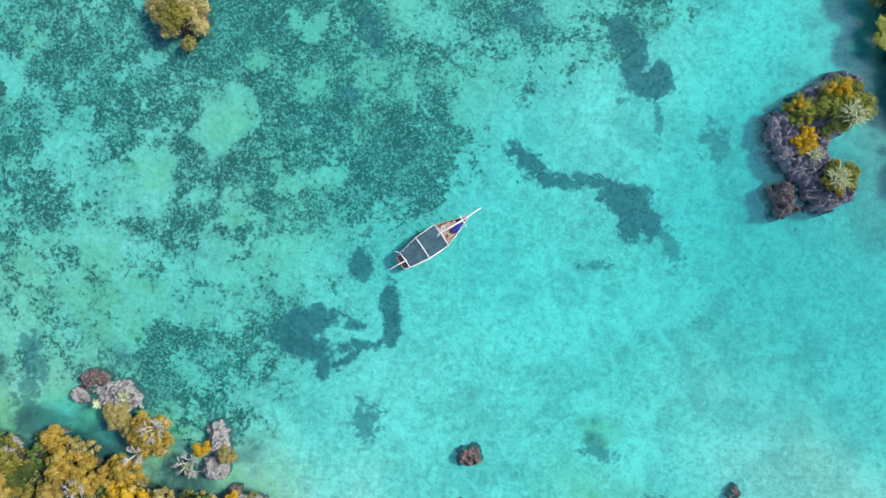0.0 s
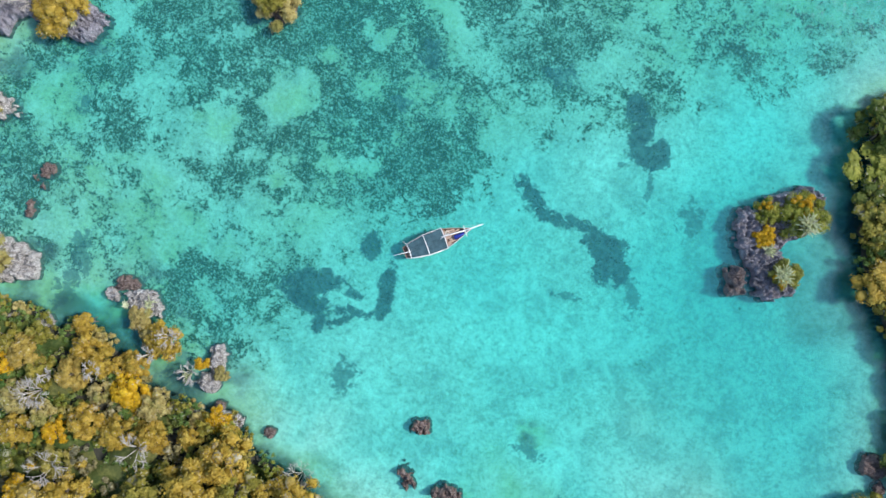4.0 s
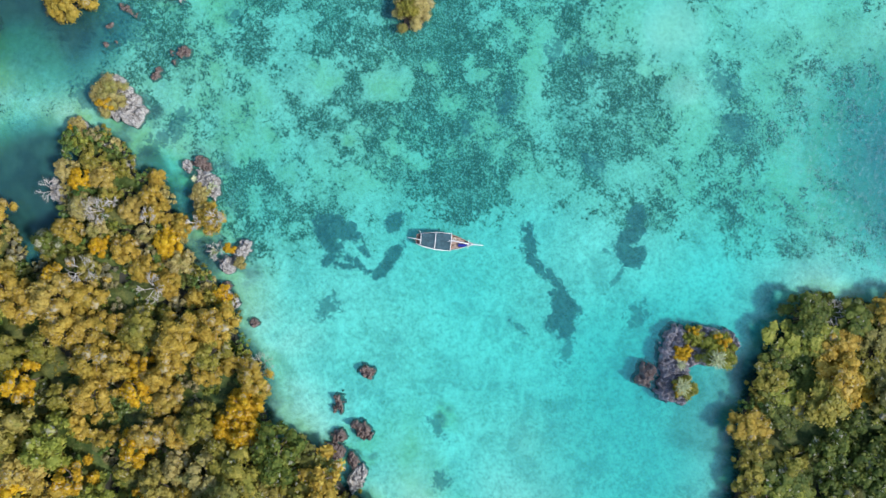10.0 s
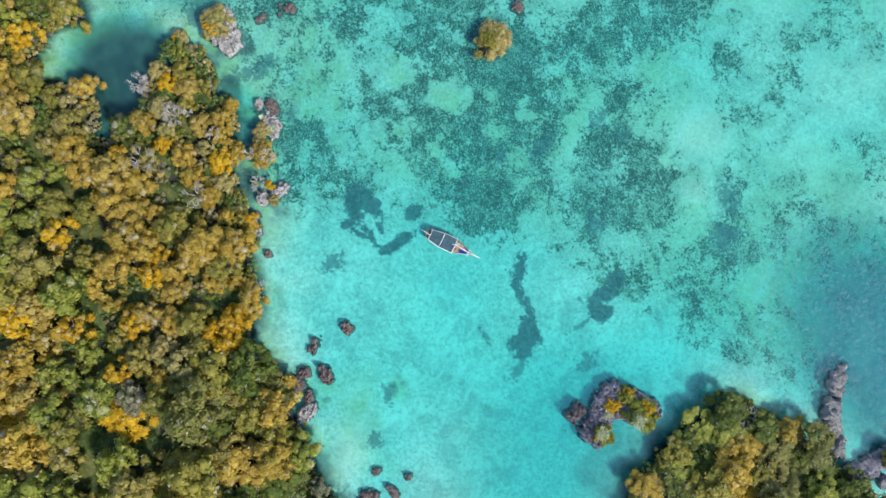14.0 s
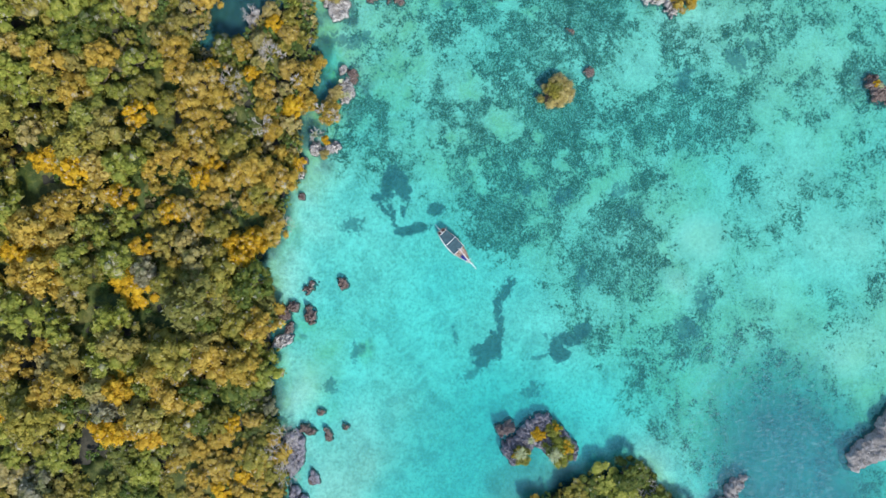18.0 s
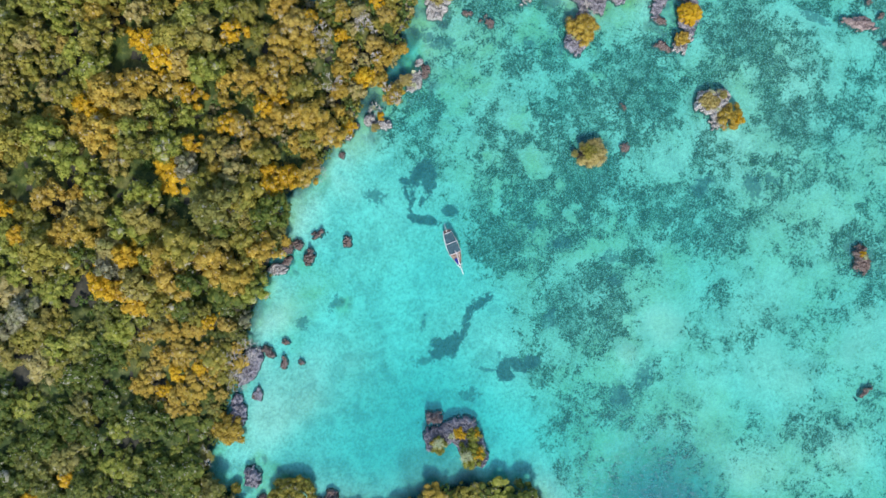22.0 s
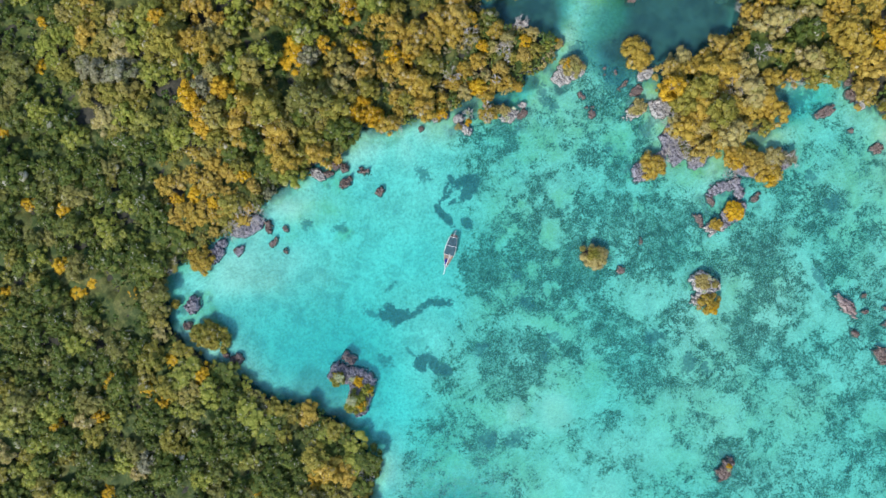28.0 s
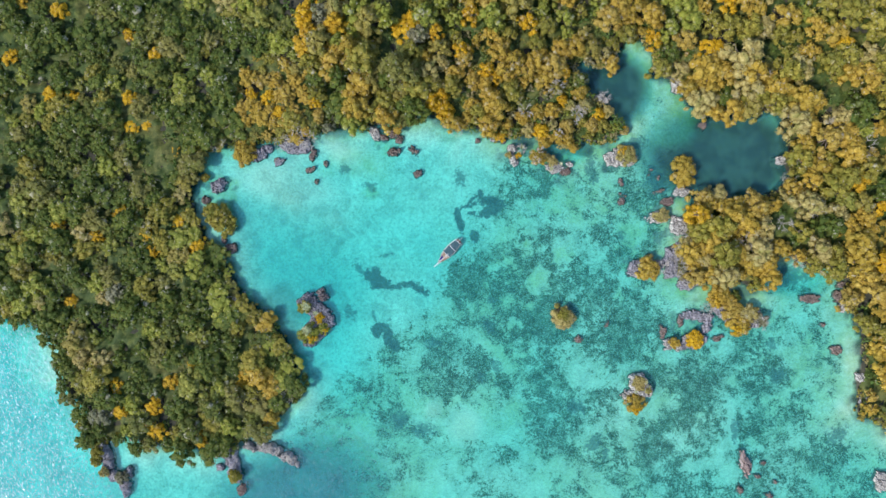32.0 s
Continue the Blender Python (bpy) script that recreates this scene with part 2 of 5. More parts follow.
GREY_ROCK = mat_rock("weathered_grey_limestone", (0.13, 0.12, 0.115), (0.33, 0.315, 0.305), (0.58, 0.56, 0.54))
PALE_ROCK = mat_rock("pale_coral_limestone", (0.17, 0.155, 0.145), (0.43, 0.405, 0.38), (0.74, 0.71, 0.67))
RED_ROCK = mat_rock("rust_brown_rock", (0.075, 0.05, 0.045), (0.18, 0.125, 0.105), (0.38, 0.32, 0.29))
BLADE = mat_leaf("pale_blades", (0.44, 0.47, 0.24), (0.74, 0.74, 0.48), (0.84, 0.82, 0.60), 0.1, 0.3)
WEED = mat_leaf("seagrass_blades", (0.035, 0.05, 0.04), (0.09, 0.11, 0.085), (0.12, 0.14, 0.10))
UNDER = mat_leaf("undergrowth_leaves", (0.06, 0.125, 0.03), (0.17, 0.27, 0.06), (0.31, 0.38, 0.10))
THICKET = mat_leaf("thicket_leaves", (0.03, 0.062, 0.016), (0.10, 0.145, 0.034), (0.20, 0.22, 0.06), 0.4, 0.5)
HULL_WOOD = mat_wood("weathered_hull_planks", (0.24, 0.135, 0.09), (0.46, 0.30, 0.22))
WHITE_WOOD = mat_wood("whitewashed_poles", (0.62, 0.60, 0.57), (0.85, 0.83, 0.80), 0.6)
TAN_WOOD = mat_wood("tan_deck_planks", (0.30, 0.195, 0.14), (0.54, 0.39, 0.30))
DARK_WOOD = mat_wood("dark_bilge_boards", (0.10, 0.06, 0.045), (0.26, 0.17, 0.12))
CANVAS = mat_cloth("slate_blue_canvas", (0.022, 0.055, 0.068), (0.045, 0.095, 0.112))
BLUE = mat_cloth("ultramarine_tarpaulin", (0.008, 0.016, 0.15), (0.02, 0.034, 0.27))
ROPE = mat_wood("pale_rope", (0.45, 0.40, 0.32), (0.66, 0.60, 0.50), 0.9)


# ---------------------------------------------------------------- mesh tools
def mesh_np(name, verts, faces, material, smooth=False, attrs=None):
    verts, faces = np.asarray(verts, np.float32), np.asarray(faces, np.int32)
    me = bpy.data.meshes.new(name)
    k = faces.shape[1]
    me.vertices.add(len(verts))
    me.vertices.foreach_set("co", verts.ravel())
    me.loops.add(faces.size)
    me.loops.foreach_set("vertex_index", faces.ravel())
    me.polygons.add(len(faces))
    me.polygons.foreach_set("loop_start", np.arange(len(faces), dtype=np.int32) * k)
    for key, vals in (attrs or {}).items():
        me.attributes.new(key, "FLOAT", "POINT").data.foreach_set("value", np.asarray(vals, np.float32).ravel())
    me.update(calc_edges=True)
    if smooth:
        me.polygons.foreach_set("use_smooth", np.ones(len(faces), bool))
    me.validate()
    me.materials.append(material)
    return me


def finish(name, bm, material, smooth=True):
    me = bpy.data.meshes.new(name)
    bmesh.ops.recalc_face_normals(bm, faces=bm.faces)
    for f in bm.faces:
        f.smooth = smooth
    bm.to_mesh(me)
    bm.free()
    me.materials.append(material)
    return me


def part(name, data, parent, label=""):
    ob = new(name, data)
    ob.parent = parent
    return tagged(ob, label) if label else ob


def root(name, m=None):
    ob = new(name)
    ob.empty_display_size = 0.3
    if m is not None:
        ob.matrix_basis = m
    return ob


def lattice(i, j, seed):
    h = (i * 374761393 + j * 668265263 + seed * 974634777) & 0xFFFFFFFF
    h = ((h ^ (h >> 13)) * 1274126177) & 0xFFFFFFFF
    return ((h ^ (h >> 16)) & 0xFFFF) / 65535.0


def fbm(x, y, size, octaves=4, seed=0):
    """Smooth noise from 0 to 1 over the plan; size: metres across its largest lumps."""
    total, amp, norm = 0.0, 1.0, 0.0
    for o in range(octaves):
        u, v = x / size * 2 ** o + 37.7 * o, y / size * 2 ** o - 19.3 * o
        i, j = np.floor(u).astype(np.int64), np.floor(v).astype(np.int64)
        a, b = u - i, v - j
        a, b = a * a * (3 - 2 * a), b * b * (3 - 2 * b)
        s = seed + 11 * o
        row0 = lattice(i, j, s) * (1 - a) + lattice(i + 1, j, s) * a
        row1 = lattice(i, j + 1, s) * (1 - a) + lattice(i + 1, j + 1, s) * a
        total = total + amp * (row0 * (1 - b) + row1 * b)
        norm += amp
        amp *= 0.5
    return total / norm


def step(v, lo, hi):
    t = np.clip((v - lo) / (hi - lo), 0, 1)
    return t * t * (3 - 2 * t)


def tube(bm, points, radii, sides=6):
    """A bent, tapered round bar through points."""
    rings = []
    for i, p in enumerate(points):
        a = points[max(i - 1, 0)]
        b = points[min(i + 1, len(points) - 1)]
        d = (Vector(b) - Vector(a)).normalized()
        u = d.orthogonal().normalized()
        w = d.cross(u)
        rings.append([bm.verts.new(Vector(p) + (u * math.cos(k * math.tau / sides) + w * math.sin(k * math.tau / sides)) * radii[i]) for k in range(sides)])
    for r0, r1 in zip(rings, rings[1:]):
        for k in range(sides):
            bm.faces.new((r0[k], r0[(k + 1) % sides], r1[(k + 1) % sides], r1[k]))
    bm.faces.new(rings[0][::-1]), bm.faces.new(rings[-1])


# ---------------------------------------------------------------- the plan
# The shore from the western sea, round the bay and the creek, to the eastern point.
SHORE_WEST = [(-300, 0), (-130, -17), (-121, -19), (-112, -21), (-107, -29), (-107, -37), (-100, -43), (-98, -50), (-93, -51), (-85, -52), (-75, -53),
              (-68, -53), (-62, -52), (-55.5, -51), (-50, -47.5), (-46, -43.5), (-41.5, -38), (-43.5, -30), (-45, -23), (-49, -17.5), (-56, -13), (-60.5, -6),
              (-63.5, -1), (-66.5, 4), (-70.5, 10.5), (-71, 15), (-69, 22), (-69, 27)]
SHORE_NORTH = [(-61, 29), (-54, 31), (-48, 31), (-42, 31.5), (-34, 33), (-26, 34.5), (-16, 35), (-10.5, 36), (-9, 39), (-4, 37), (0.5, 33.5), (9, 33),
               (13, 31.5), (23, 31), (31, 29.5), (32.5, 28.5), (38, 30), (43.5, 31), (46.5, 33.5), (46.5, 37), (39.5, 41), (36, 46), (35, 51), (43.5, 50.5), (46, 55), (50, 60)]
SHORE_EAST = [(54, 55), (56, 49), (61, 47), (64.5, 40), (71, 36.5), (80, 38), (88, 38), (90, 33), (91, 28), (88, 25), (91.5, 21), (88, 16.5), (82, 15), (76, 15.5),
              (69, 17), (66, 13), (63.5, 8.5), (65, 3), (62, -1), (61.5, -6), (66, -9), (72, -7), (81.5, -9), (86, -5.5), (90, 0), (97, -3), (105.5, -4.5),
              (107.5, -13.5), (111, -23), (111.5, -29), (110.5, -36), (111, -45), (117, -47), (127, -51), (300, -70)]
LAND = np.array(SHORE_WEST + SHORE_NORTH + SHORE_EAST + [(300, 400), (-300, 400)], float)


def inland(x, y):
    """Metres inland from the shore; negative over water."""
    best = np.full(x.shape, 1e9)
    inside = np.zeros(x.shape, bool)
    for (ax, ay), (bx, by) in zip(LAND, np.roll(LAND, -1, 0)):
        dx, dy = bx - ax, by - ay
        t = np.clip(((x - ax) * dx + (y - ay) * dy) / (dx * dx + dy * dy), 0, 1)
        best = np.minimum(best, np.hypot(x - ax - t * dx, y - ay - t * dy))
        hit = (ay > y) != (by > y)
        with np.errstate(divide="ignore", invalid="ignore"):
            cross = ax + (y - ay) * dx / (dy if dy else 1e-9)
        inside ^= hit & (x < cross)
    return np.where(inside, best, -best)


def blob(x, y, cx, cy, a, b, turn=0.0):
    """1 in the middle of an oval and 0 on its rim, below 0 outside."""
    c, s = math.cos(radians(turn)), math.sin(radians(turn))
    u, v = (x - cx) * c + (y - cy) * s, -(x - cx) * s + (y - cy) * c
    return 1 - np.hypot(u / a, v / b)


# dark seagrass patches: centre, half length, half width, turn
PATCHES = [
    (11.2, 11.8, 3.4, 1.4, 22), (11.0, 14.4, 3.1, 1.2, 177), (8.2, 16.5, 0.9, 1.3, 12), (5.9, 11.0, 1.2, 0.7, 12), (5.2, 13.2, 3.0, 0.5, 24),
    (6.4, 15.2, 2.4, 0.5, 42), (2.7, 8.2, 0.9, 2.4, 17), (1.9, 10.8, 0.9, 1.8, 4), (6.6, 4.7, 1.1, 1.7, 12), (-8.2, -9.9, 2.5, 1.0, 154),
    (-11.8, -8.6, 3.0, 0.8, 0), (-15.3, -9.3, 2.0, 0.7, 7), (-19.3, -8.0, 2.8, 1.5, 172), (-20.8, -9.1, 1.5, 0.8, 17), (-20.2, -5.7, 1.4, 1.9, 12),
    (-22.5, -6.2, 1.1, 1.8, 32), (-15.3, -25.3, 1.2, 1.5, 12), (-17.2, -22.7, 1.1, 2.3, 177), (-19.4, -20.6, 2.1, 1.4, 12), (-20.2, -22.0, 1.1, 1.1, 12),
]
# smaller thin patches in the bay
FAINT_BAY = [
    (-25.4, -4.0, 1.3, 2.7, 27), (-21.0, -16.9, 0.6, 3.0, 12), (-27.4, -16.2, 2.3, 1.9, 32), (-17.5, -0.5, 2.1, 0.7, 12), (10.4, -19.8, 1.8, 2.4, 12),
    (11.1, -13.2, 1.8, 1.3, 12), (38.9, 21.6, 1.9, 3.3, 22), (2.5, 20.5, 1.8, 2.7, 12), (-4.9, -24.9, 2.7, 1.5, 12), (-16.8, -18.3, 1.2, 0.5, 12),
    (-29.1, 23.1, 1.9, 1.5, 0), (-22.1, 18.8, 2.8, 0.9, 0), (36.0, -42.0, 2.4, 1.6, 115), (42.2, -54.6, 2.1, 1.5, 115), (39.6, -51.1, 2.4, 1.0, 115),
]
# smaller thin patches out in the lagoon and by the creek
FAINT_OUT = [
    (12.5, -30.9, 2.2, 1.6, 115), (8.6, -34.1, 1.7, 1.5, 115), (-7.6, -48.5, 1.9, 3.2, 115), (46.9, 5.0, 1.7, 1.2, 115), (11.1, -20.8, 1.9, 1.2, 115),
    (89.5, -33.5, 3.1, 2.8, 0), (88.0, -25.0, 1.9, 2.2, 0), (105.7, -49.7, 4.6, 2.5, 40), (77.9, -48.2, 1.2, 4.0, 0), (39.2, -52.2, 2.2, 3.7, 150),
    (33.8, -42.1, 1.9, 2.5, 0), (-7.3, -48.4, 3.7, 2.2, 0), (-13.5, -46.1, 3.1, 3.1, 0), (20.5, 30.5, 2.6, 2.2, 0), (56.5, 19.5, 5.0, 4.0, 30),
    # the oval at (92, -6) paints the shade north of the rock finger
    (62.0, 25.5, 4.5, 3.5, 0), (51.0, 30.0, 3.5, 2.5, 40), (92.0, -6.0, 8.0, 3.5, 0), (38.4, 24.6, 1.9, 5.3, 0),
]
# thick meadow by the boat
MEADOW_BAY = [
    (19.9, -16.6, 7.1, 4.2, 12), (14.8, -10.2, 5.0, 3.6, 12), (5.7, -5.4, 7.4, 6.2, 172), (21.8, -5.3, 5.6, 1.9, 37), (36.3, 2.4, 4.4, 3.0, 12),
    (28.9, 4.6, 5.6, 1.8, 22), (42.2, -10.3, 3.6, 2.7, 12), (36.2, -14.3, 3.6, 3.0, 12), (10.4, -14.3, 3.3, 2.4, 12), (3.9, -11.3, 3.6, 1.8, 12),
    (7.2, 1.8, 2.4, 3.6, 12), (44.4, 2.3, 2.4, 3.6, 12), (29.0, -9.7, 1.8, 4.2, 22), (-1.7, -8.2, 2.7, 2.4, 12), (45.2, -6.8, 1.8, 3.6, 12),
    (9.6, 13.4, 3.6, 2.4, 12),
]
# thick meadow to the east
MEADOW_OUT = [
    (68.5, -36.3, 5.1, 8.3, 133), (68.2, -46.3, 9.1, 6.7, 103), (90.3, -34.2, 4.7, 3.8, 133), (49.7, -15.6, 4.3, 5.1, 133), (84.0, -47.1, 4.7, 4.3, 133),
    (46.4, 2.5, 3.6, 2.5, 133), (41.0, -8.0, 7.1, 4.7, 113), (28.1, -8.1, 4.7, 5.5, 133), (56.9, -49.4, 6.7, 4.7, 133), (64.4, -57.4, 5.5, 3.9, 133),
    (36.7, -18.5, 6.3, 3.2, 133), (49.4, -41.3, 3.9, 3.2, 133), (4.7, -10.3, 8.5, 7.3, 115), (15.5, -18.7, 10.3, 7.3, 115), (22.3, -33.0, 11.5, 6.7, 115),
    (27.4, -46.8, 9.7, 7.3, 115), (-0.7, -33.1, 7.3, 10.9, 115),
]
# thick meadow to the south
MEADOW_FAR = [
    (12.9, -38.8, 8.5, 6.1, 115), (-23.3, -42.5, 6.1, 10.3, 115), (9.8, -55.1, 4.9, 7.3, 115), (34.1, -66.5, 8.5, 7.3, 115), (22.8, -59.7, 7.3, 6.1, 115),
    (28.0, -19.5, 4.9, 7.3, 115), (-0.0, -80.0, 4.9, 3.0, 115), (51.6, -59.1, 7.7, 6.2, 0), (67.1, -59.1, 7.7, 5.4, 0), (47.0, -23.5, 9.3, 6.2, 0),
    (101.1, -57.5, 9.3, 5.4, 0), (-11.4, -50.4, 6.1, 6.1, 115), (20.0, -11.1, 7.3, 5.5, 115),
]
# light gaps in the meadow by the boat
BARE_BAY = [
    (24.7, -7.2, 3.7, 3.0, 12), (20.9, 1.7, 3.9, 3.3, 12), (41.1, -4.0, 2.7, 4.2, 12), (31.4, -1.1, 3.6, 2.7, 12), (11.7, 4.0, 4.2, 2.4, 12),
    (9.6, -9.2, 1.8, 2.4, 12), (-2.4, -13.9, 3.6, 3.0, 12), (18.3, -20.6, 1.8, 1.8, 12), (13.1, -2.5, 2.7, 1.8, 12), (26.7, 0.4, 1.8, 1.8, 12),
    (20.6, 8.4, 5.3, 3.6, 12), (14.7, 7.1, 3.6, 2.4, 12), (30.9, -13.0, 1.5, 2.4, 12), (21.6, -13.1, 1.5, 1.2, 12),
]
# light gaps to the east
BARE_OUT = [
    (55.7, -12.7, 4.9, 3.0, 133), (61.1, -50.3, 2.8, 2.4, 133), (38.4, -35.4, 8.7, 3.6, 133), (59.0, -29.6, 3.9, 3.0, 133), (24.2, -6.9, 3.2, 4.1, 133),
    (35.8, -28.0, 2.7, 2.4, 133), (73.9, -57.7, 5.9, 3.3, 133), (95.0, -28.7, 8.7, 6.3, 133), (77.0, -47.7, 7.5, 0.9, 96), (33.5, 1.2, 7.1, 7.1, 133),
    (63.6, -17.1, 4.7, 3.2, 133), (54.9, -42.6, 3.2, 4.7, 133), (47.7, -7.1, 3.2, 2.4, 133), (72.3, -24.1, 4.7, 3.2, 133),
]
# round sandy flats to the south
BARE_FAR = [
    (3.9, -47.8, 6.3, 5.6, 115), (4.5, -72.5, 10.3, 8.5, 115), (20.5, -89.1, 7.3, 9.7, 115), (-15.3, -79.2, 8.5, 6.7, 115), (-4.7, -43.1, 3.4, 3.2, 115),
    (-3.6, -95.2, 7.3, 6.1, 115), (-8.5, -67.9, 6.1, 4.9, 115), (16.0, -45.4, 4.9, 2.7, 115), (43.8, -69.9, 7.3, 4.9, 115), (49.2, -47.2, 7.3, 3.6, 115),
    (98.0, -37.4, 6.9, 4.3, 0), (93.4, -17.2, 9.3, 7.7, 0), (104.2, -42.0, 9.3, 9.3, 0), (65.6, -56.8, 4.6, 3.4, 0), (22.2, -60.8, 9.3, 5.4, 0),
]
# flats under a thin olive film of algae
OLIVE = [
    (32.2, -1.8, 4.4, 3.6, 12), (24.7, -7.2, 3.3, 2.7, 12), (35.5, 11.6, 6.8, 5.0, 12), (29.5, 16.2, 5.3, 3.0, 12), (23.4, 15.5, 3.3, 2.7, 12),
    (42.1, 9.9, 3.6, 3.6, 12), (40.0, 16.6, 4.2, 3.0, 12), (20.8, 2.2, 3.0, 2.4, 12), (37.2, 29.3, 3.0, 2.4, 12), (-23.7, 19.6, 3.6, 1.3, 172),
    (44.6, -12.6, 3.6, 3.0, 12), (-29.1, 24.7, 9.3, 5.3, 0), (31.5, 14.6, 9.3, 6.2, 0), (50.1, 4.5, 7.7, 9.3, 0), (40.8, 12.2, 7.7, 6.2, 0),
    (118.1, -59.0, 9.3, 4.6, 0), (-21.3, 24.9, 6.3, 11.6, 85),
]
# fine pale silt in the bay corner
MILK = [
    (-49.3, 20.0, 11.6, 7.7, 0), (-43.1, 12.3, 13.9, 6.2, 160), (-30.6, 27.8, 9.3, 4.6, 0), (-32.2, 9.1, 6.2, 4.0, 150),
]


def bottom(x, y):
    """The seabed and land on the plan: height and what grows or lies there."""
    rim = inland(x, y) + (fbm(x, y, 6.0, 4, 3) - 0.5) * 3.6
    land = step(rim, 0.1, 0.9)
    sea = step(-x - 92 - 0.3 * (y + 40), -6, 26) * step(-y, 5, 25)
    creek = step(blob(x, y, 75, 27, 24, 15), -0.1, 0.35)
    creek = np.maximum(creek, step(blob(x, y, 44, 45, 12, 11), -0.1, 0.35))
    silty = step(blob(x, y, 60, 38, 9, 11, 20), -0.1, 0.5)
    depth = 1.5 - 0.30 * step(x - np.interp(y, [-54, -38, -17, -8, 3, 18, 30], [-36, -23, -8, -3, 6, 9, 14]), -8, 25) + (fbm(x, y, 22, 3, 5) - 0.5) * 0.7
    # the added depth at (92, -7) darkens the colour for the shade there
    depth = depth + 1.1 * step(blob(x, y, -44, -15, 28, 30, 30), -0.1, 0.8) + 1.1 * step(blob(x, y, 92, -7, 14, 6, -5), 0.0, 0.6) - 0.45 * step(blob(x, y, -48, 20, 22, 9, -10), 0.0, 0.6) - 2.0 * step(blob(x, y, -113, -30, 10, 12), 0.0, 0.6) + 1.9 * step(blob(x, y, -42, -68, 30, 20, 20), 0.0, 0.8) + 1.0 * step(blob(x, y, 30, 27, 9, 4), 0.0, 0.6) + 0.1 * step(-y, 25, 75) + 2.2 * sea
    for cx, cy, a, b, turn in BARE_FAR[:6]:
        depth = depth - 0.22 * step(blob(x, y, cx, cy, a, b, turn) + (fbm(x, y, 5, 3, 91) - 0.5) * 0.8, 0.0, 0.7)
    milk = 0.0 * x
    for cx, cy, a, b, turn in MILK:
        milk = np.maximum(milk, step(blob(x, y, cx, cy, a, b, turn) + (fbm(x, y, 9, 3, 93) - 0.5) * 0.7, 0.0, 0.8))
    depth = depth - 0.25 * milk - 0.3 * step(blob(x, y, -26, 25, 12, 7, 165), 0.0, 0.7)
    depth = depth + 1.6 * creek * (1 - 0.8 * silty)
    shore = step(rim, -13, -1) * (0.45 + 0.55 * step(fbm(x, y, 10, 3, 61), 0.35, 0.6))
    depth = depth * (1 - 0.52 * shore * (1 - creek))
    z = -0.6 * depth * (1 - land) + land * (0.25 + 1.2 * step(rim, 0.5, 9) + (fbm(x, y, 3.0, 3, 8) - 0.5) * 0.9)
    z = z + (1 - land) * (fbm(x, y, 2.4, 3, 9) - 0.5) * 0.22
    east = x - np.interp(y, [-60, -48, -38, -27, -17, -8, 3, 18, 30], [-52, -44, -36, -21, -9, -3, 6, 9, 14]) + (fbm(x, y, 7, 3, 21) - 0.5) * 7
    ragged = (fbm(x, y, 4.5, 4, 41) - 0.5) * 1.5 + (fbm(x, y, 1.6, 2, 42) - 0.5) * 0.9
    grass = 0.05 + (fbm(x, y, 8, 3, 33) - 0.5) * 0.30 + 0.44 * step(east, -7.0, 8.0)
    ridge = 1 - np.abs(2 * fbm(x + 5 * fbm(x, y, 6, 2, 44), y, 6.5, 3, 43) - 1)
    grass = grass + ((fbm(x, y, 5, 3, 37) - 0.5) * 0.42 + (ridge - 0.72) * 0.45) * step(east, -4, 3)
    wx = x + (fbm(x, y, 6.0, 3, 101) - 0.5) * 7.0 + (fbm(x, y, 1.8, 2, 103) - 0.5) * 1.8
    wy = y + (fbm(x, y, 6.0, 3, 107) - 0.5) * 7.0 + (fbm(x, y, 1.8, 2, 109) - 0.5) * 1.8
    sx = x + (fbm(x, y, 2.4, 3, 113) - 0.5) * 0.9
    sy = y + (fbm(x, y, 2.4, 3, 127) - 0.5) * 0.9
    thick, thin = 0.0 * x, 0.0 * x
    for cx, cy, a, b, turn in MEADOW_BAY + MEADOW_OUT + MEADOW_FAR:
        thick = np.maximum(thick, step(blob(wx, wy, cx, cy, 1.12 * a, 1.12 * b, turn) + ragged * 0.5, 0.0, 0.45))
    for cx, cy, a, b, turn in BARE_BAY + BARE_OUT + BARE_FAR:
        thin = np.maximum(thin, step(blob(wx, wy, cx, cy, 1.1 * a, 1.1 * b, turn) + ragged * 0.5, -0.05, 0.5))
    # the last term thins the grass to put pale sky glare into the bed
    grass = grass + 0.17 * thick * (1 - thin) * (1 - 0.7 * step(-y, 28, 55) * step(60 - x, 0, 20)) - 0.19 * thin - 0.06 * step(-y, 30, 60) - 0.11 * step(-y, 15, 32) * step(34 - x, 0, 18)
    lane = step(blob(sx, sy, 77.4, -47.5, 9.5, 1.5, 95), 0.0, 0.4)
    grass = grass - 0.4 * lane + 0.25 * step(blob(sx, sy, 79.6, -48.5, 7.0, 1.3, 95), 0.0, 0.4)
    bare = 0.7 * lane
    for k, (cx, cy, a, b, turn) in enumerate(BARE_FAR[:6]):
        q = blob(x, y, cx, cy, a, b, turn) + ragged * 0.35
        bare = np.maximum(bare, (0.75, 0.55, 0.6, 0.3, 0.4, 0.3)[k] * step(q, 0.0, 0.3) * (1 - 0.45 * step(q, 0.45, 0.8)))
    bare = np.maximum(np.maximum(bare, 0.25 * milk), 0.22 * step(-y, 28, 60) * step(x, -30, 0))
    wobble = (fbm(x, y, 3.2, 3, 41) - 0.5) * 1.1
    grass = np.clip(grass * (1 - 0.75 * step(rim, -9, -2)), 0.03, 1.15) * (1 - creek)
    patch, faint = 0.0 * x - 1.5, 0.0 * x - 1.5
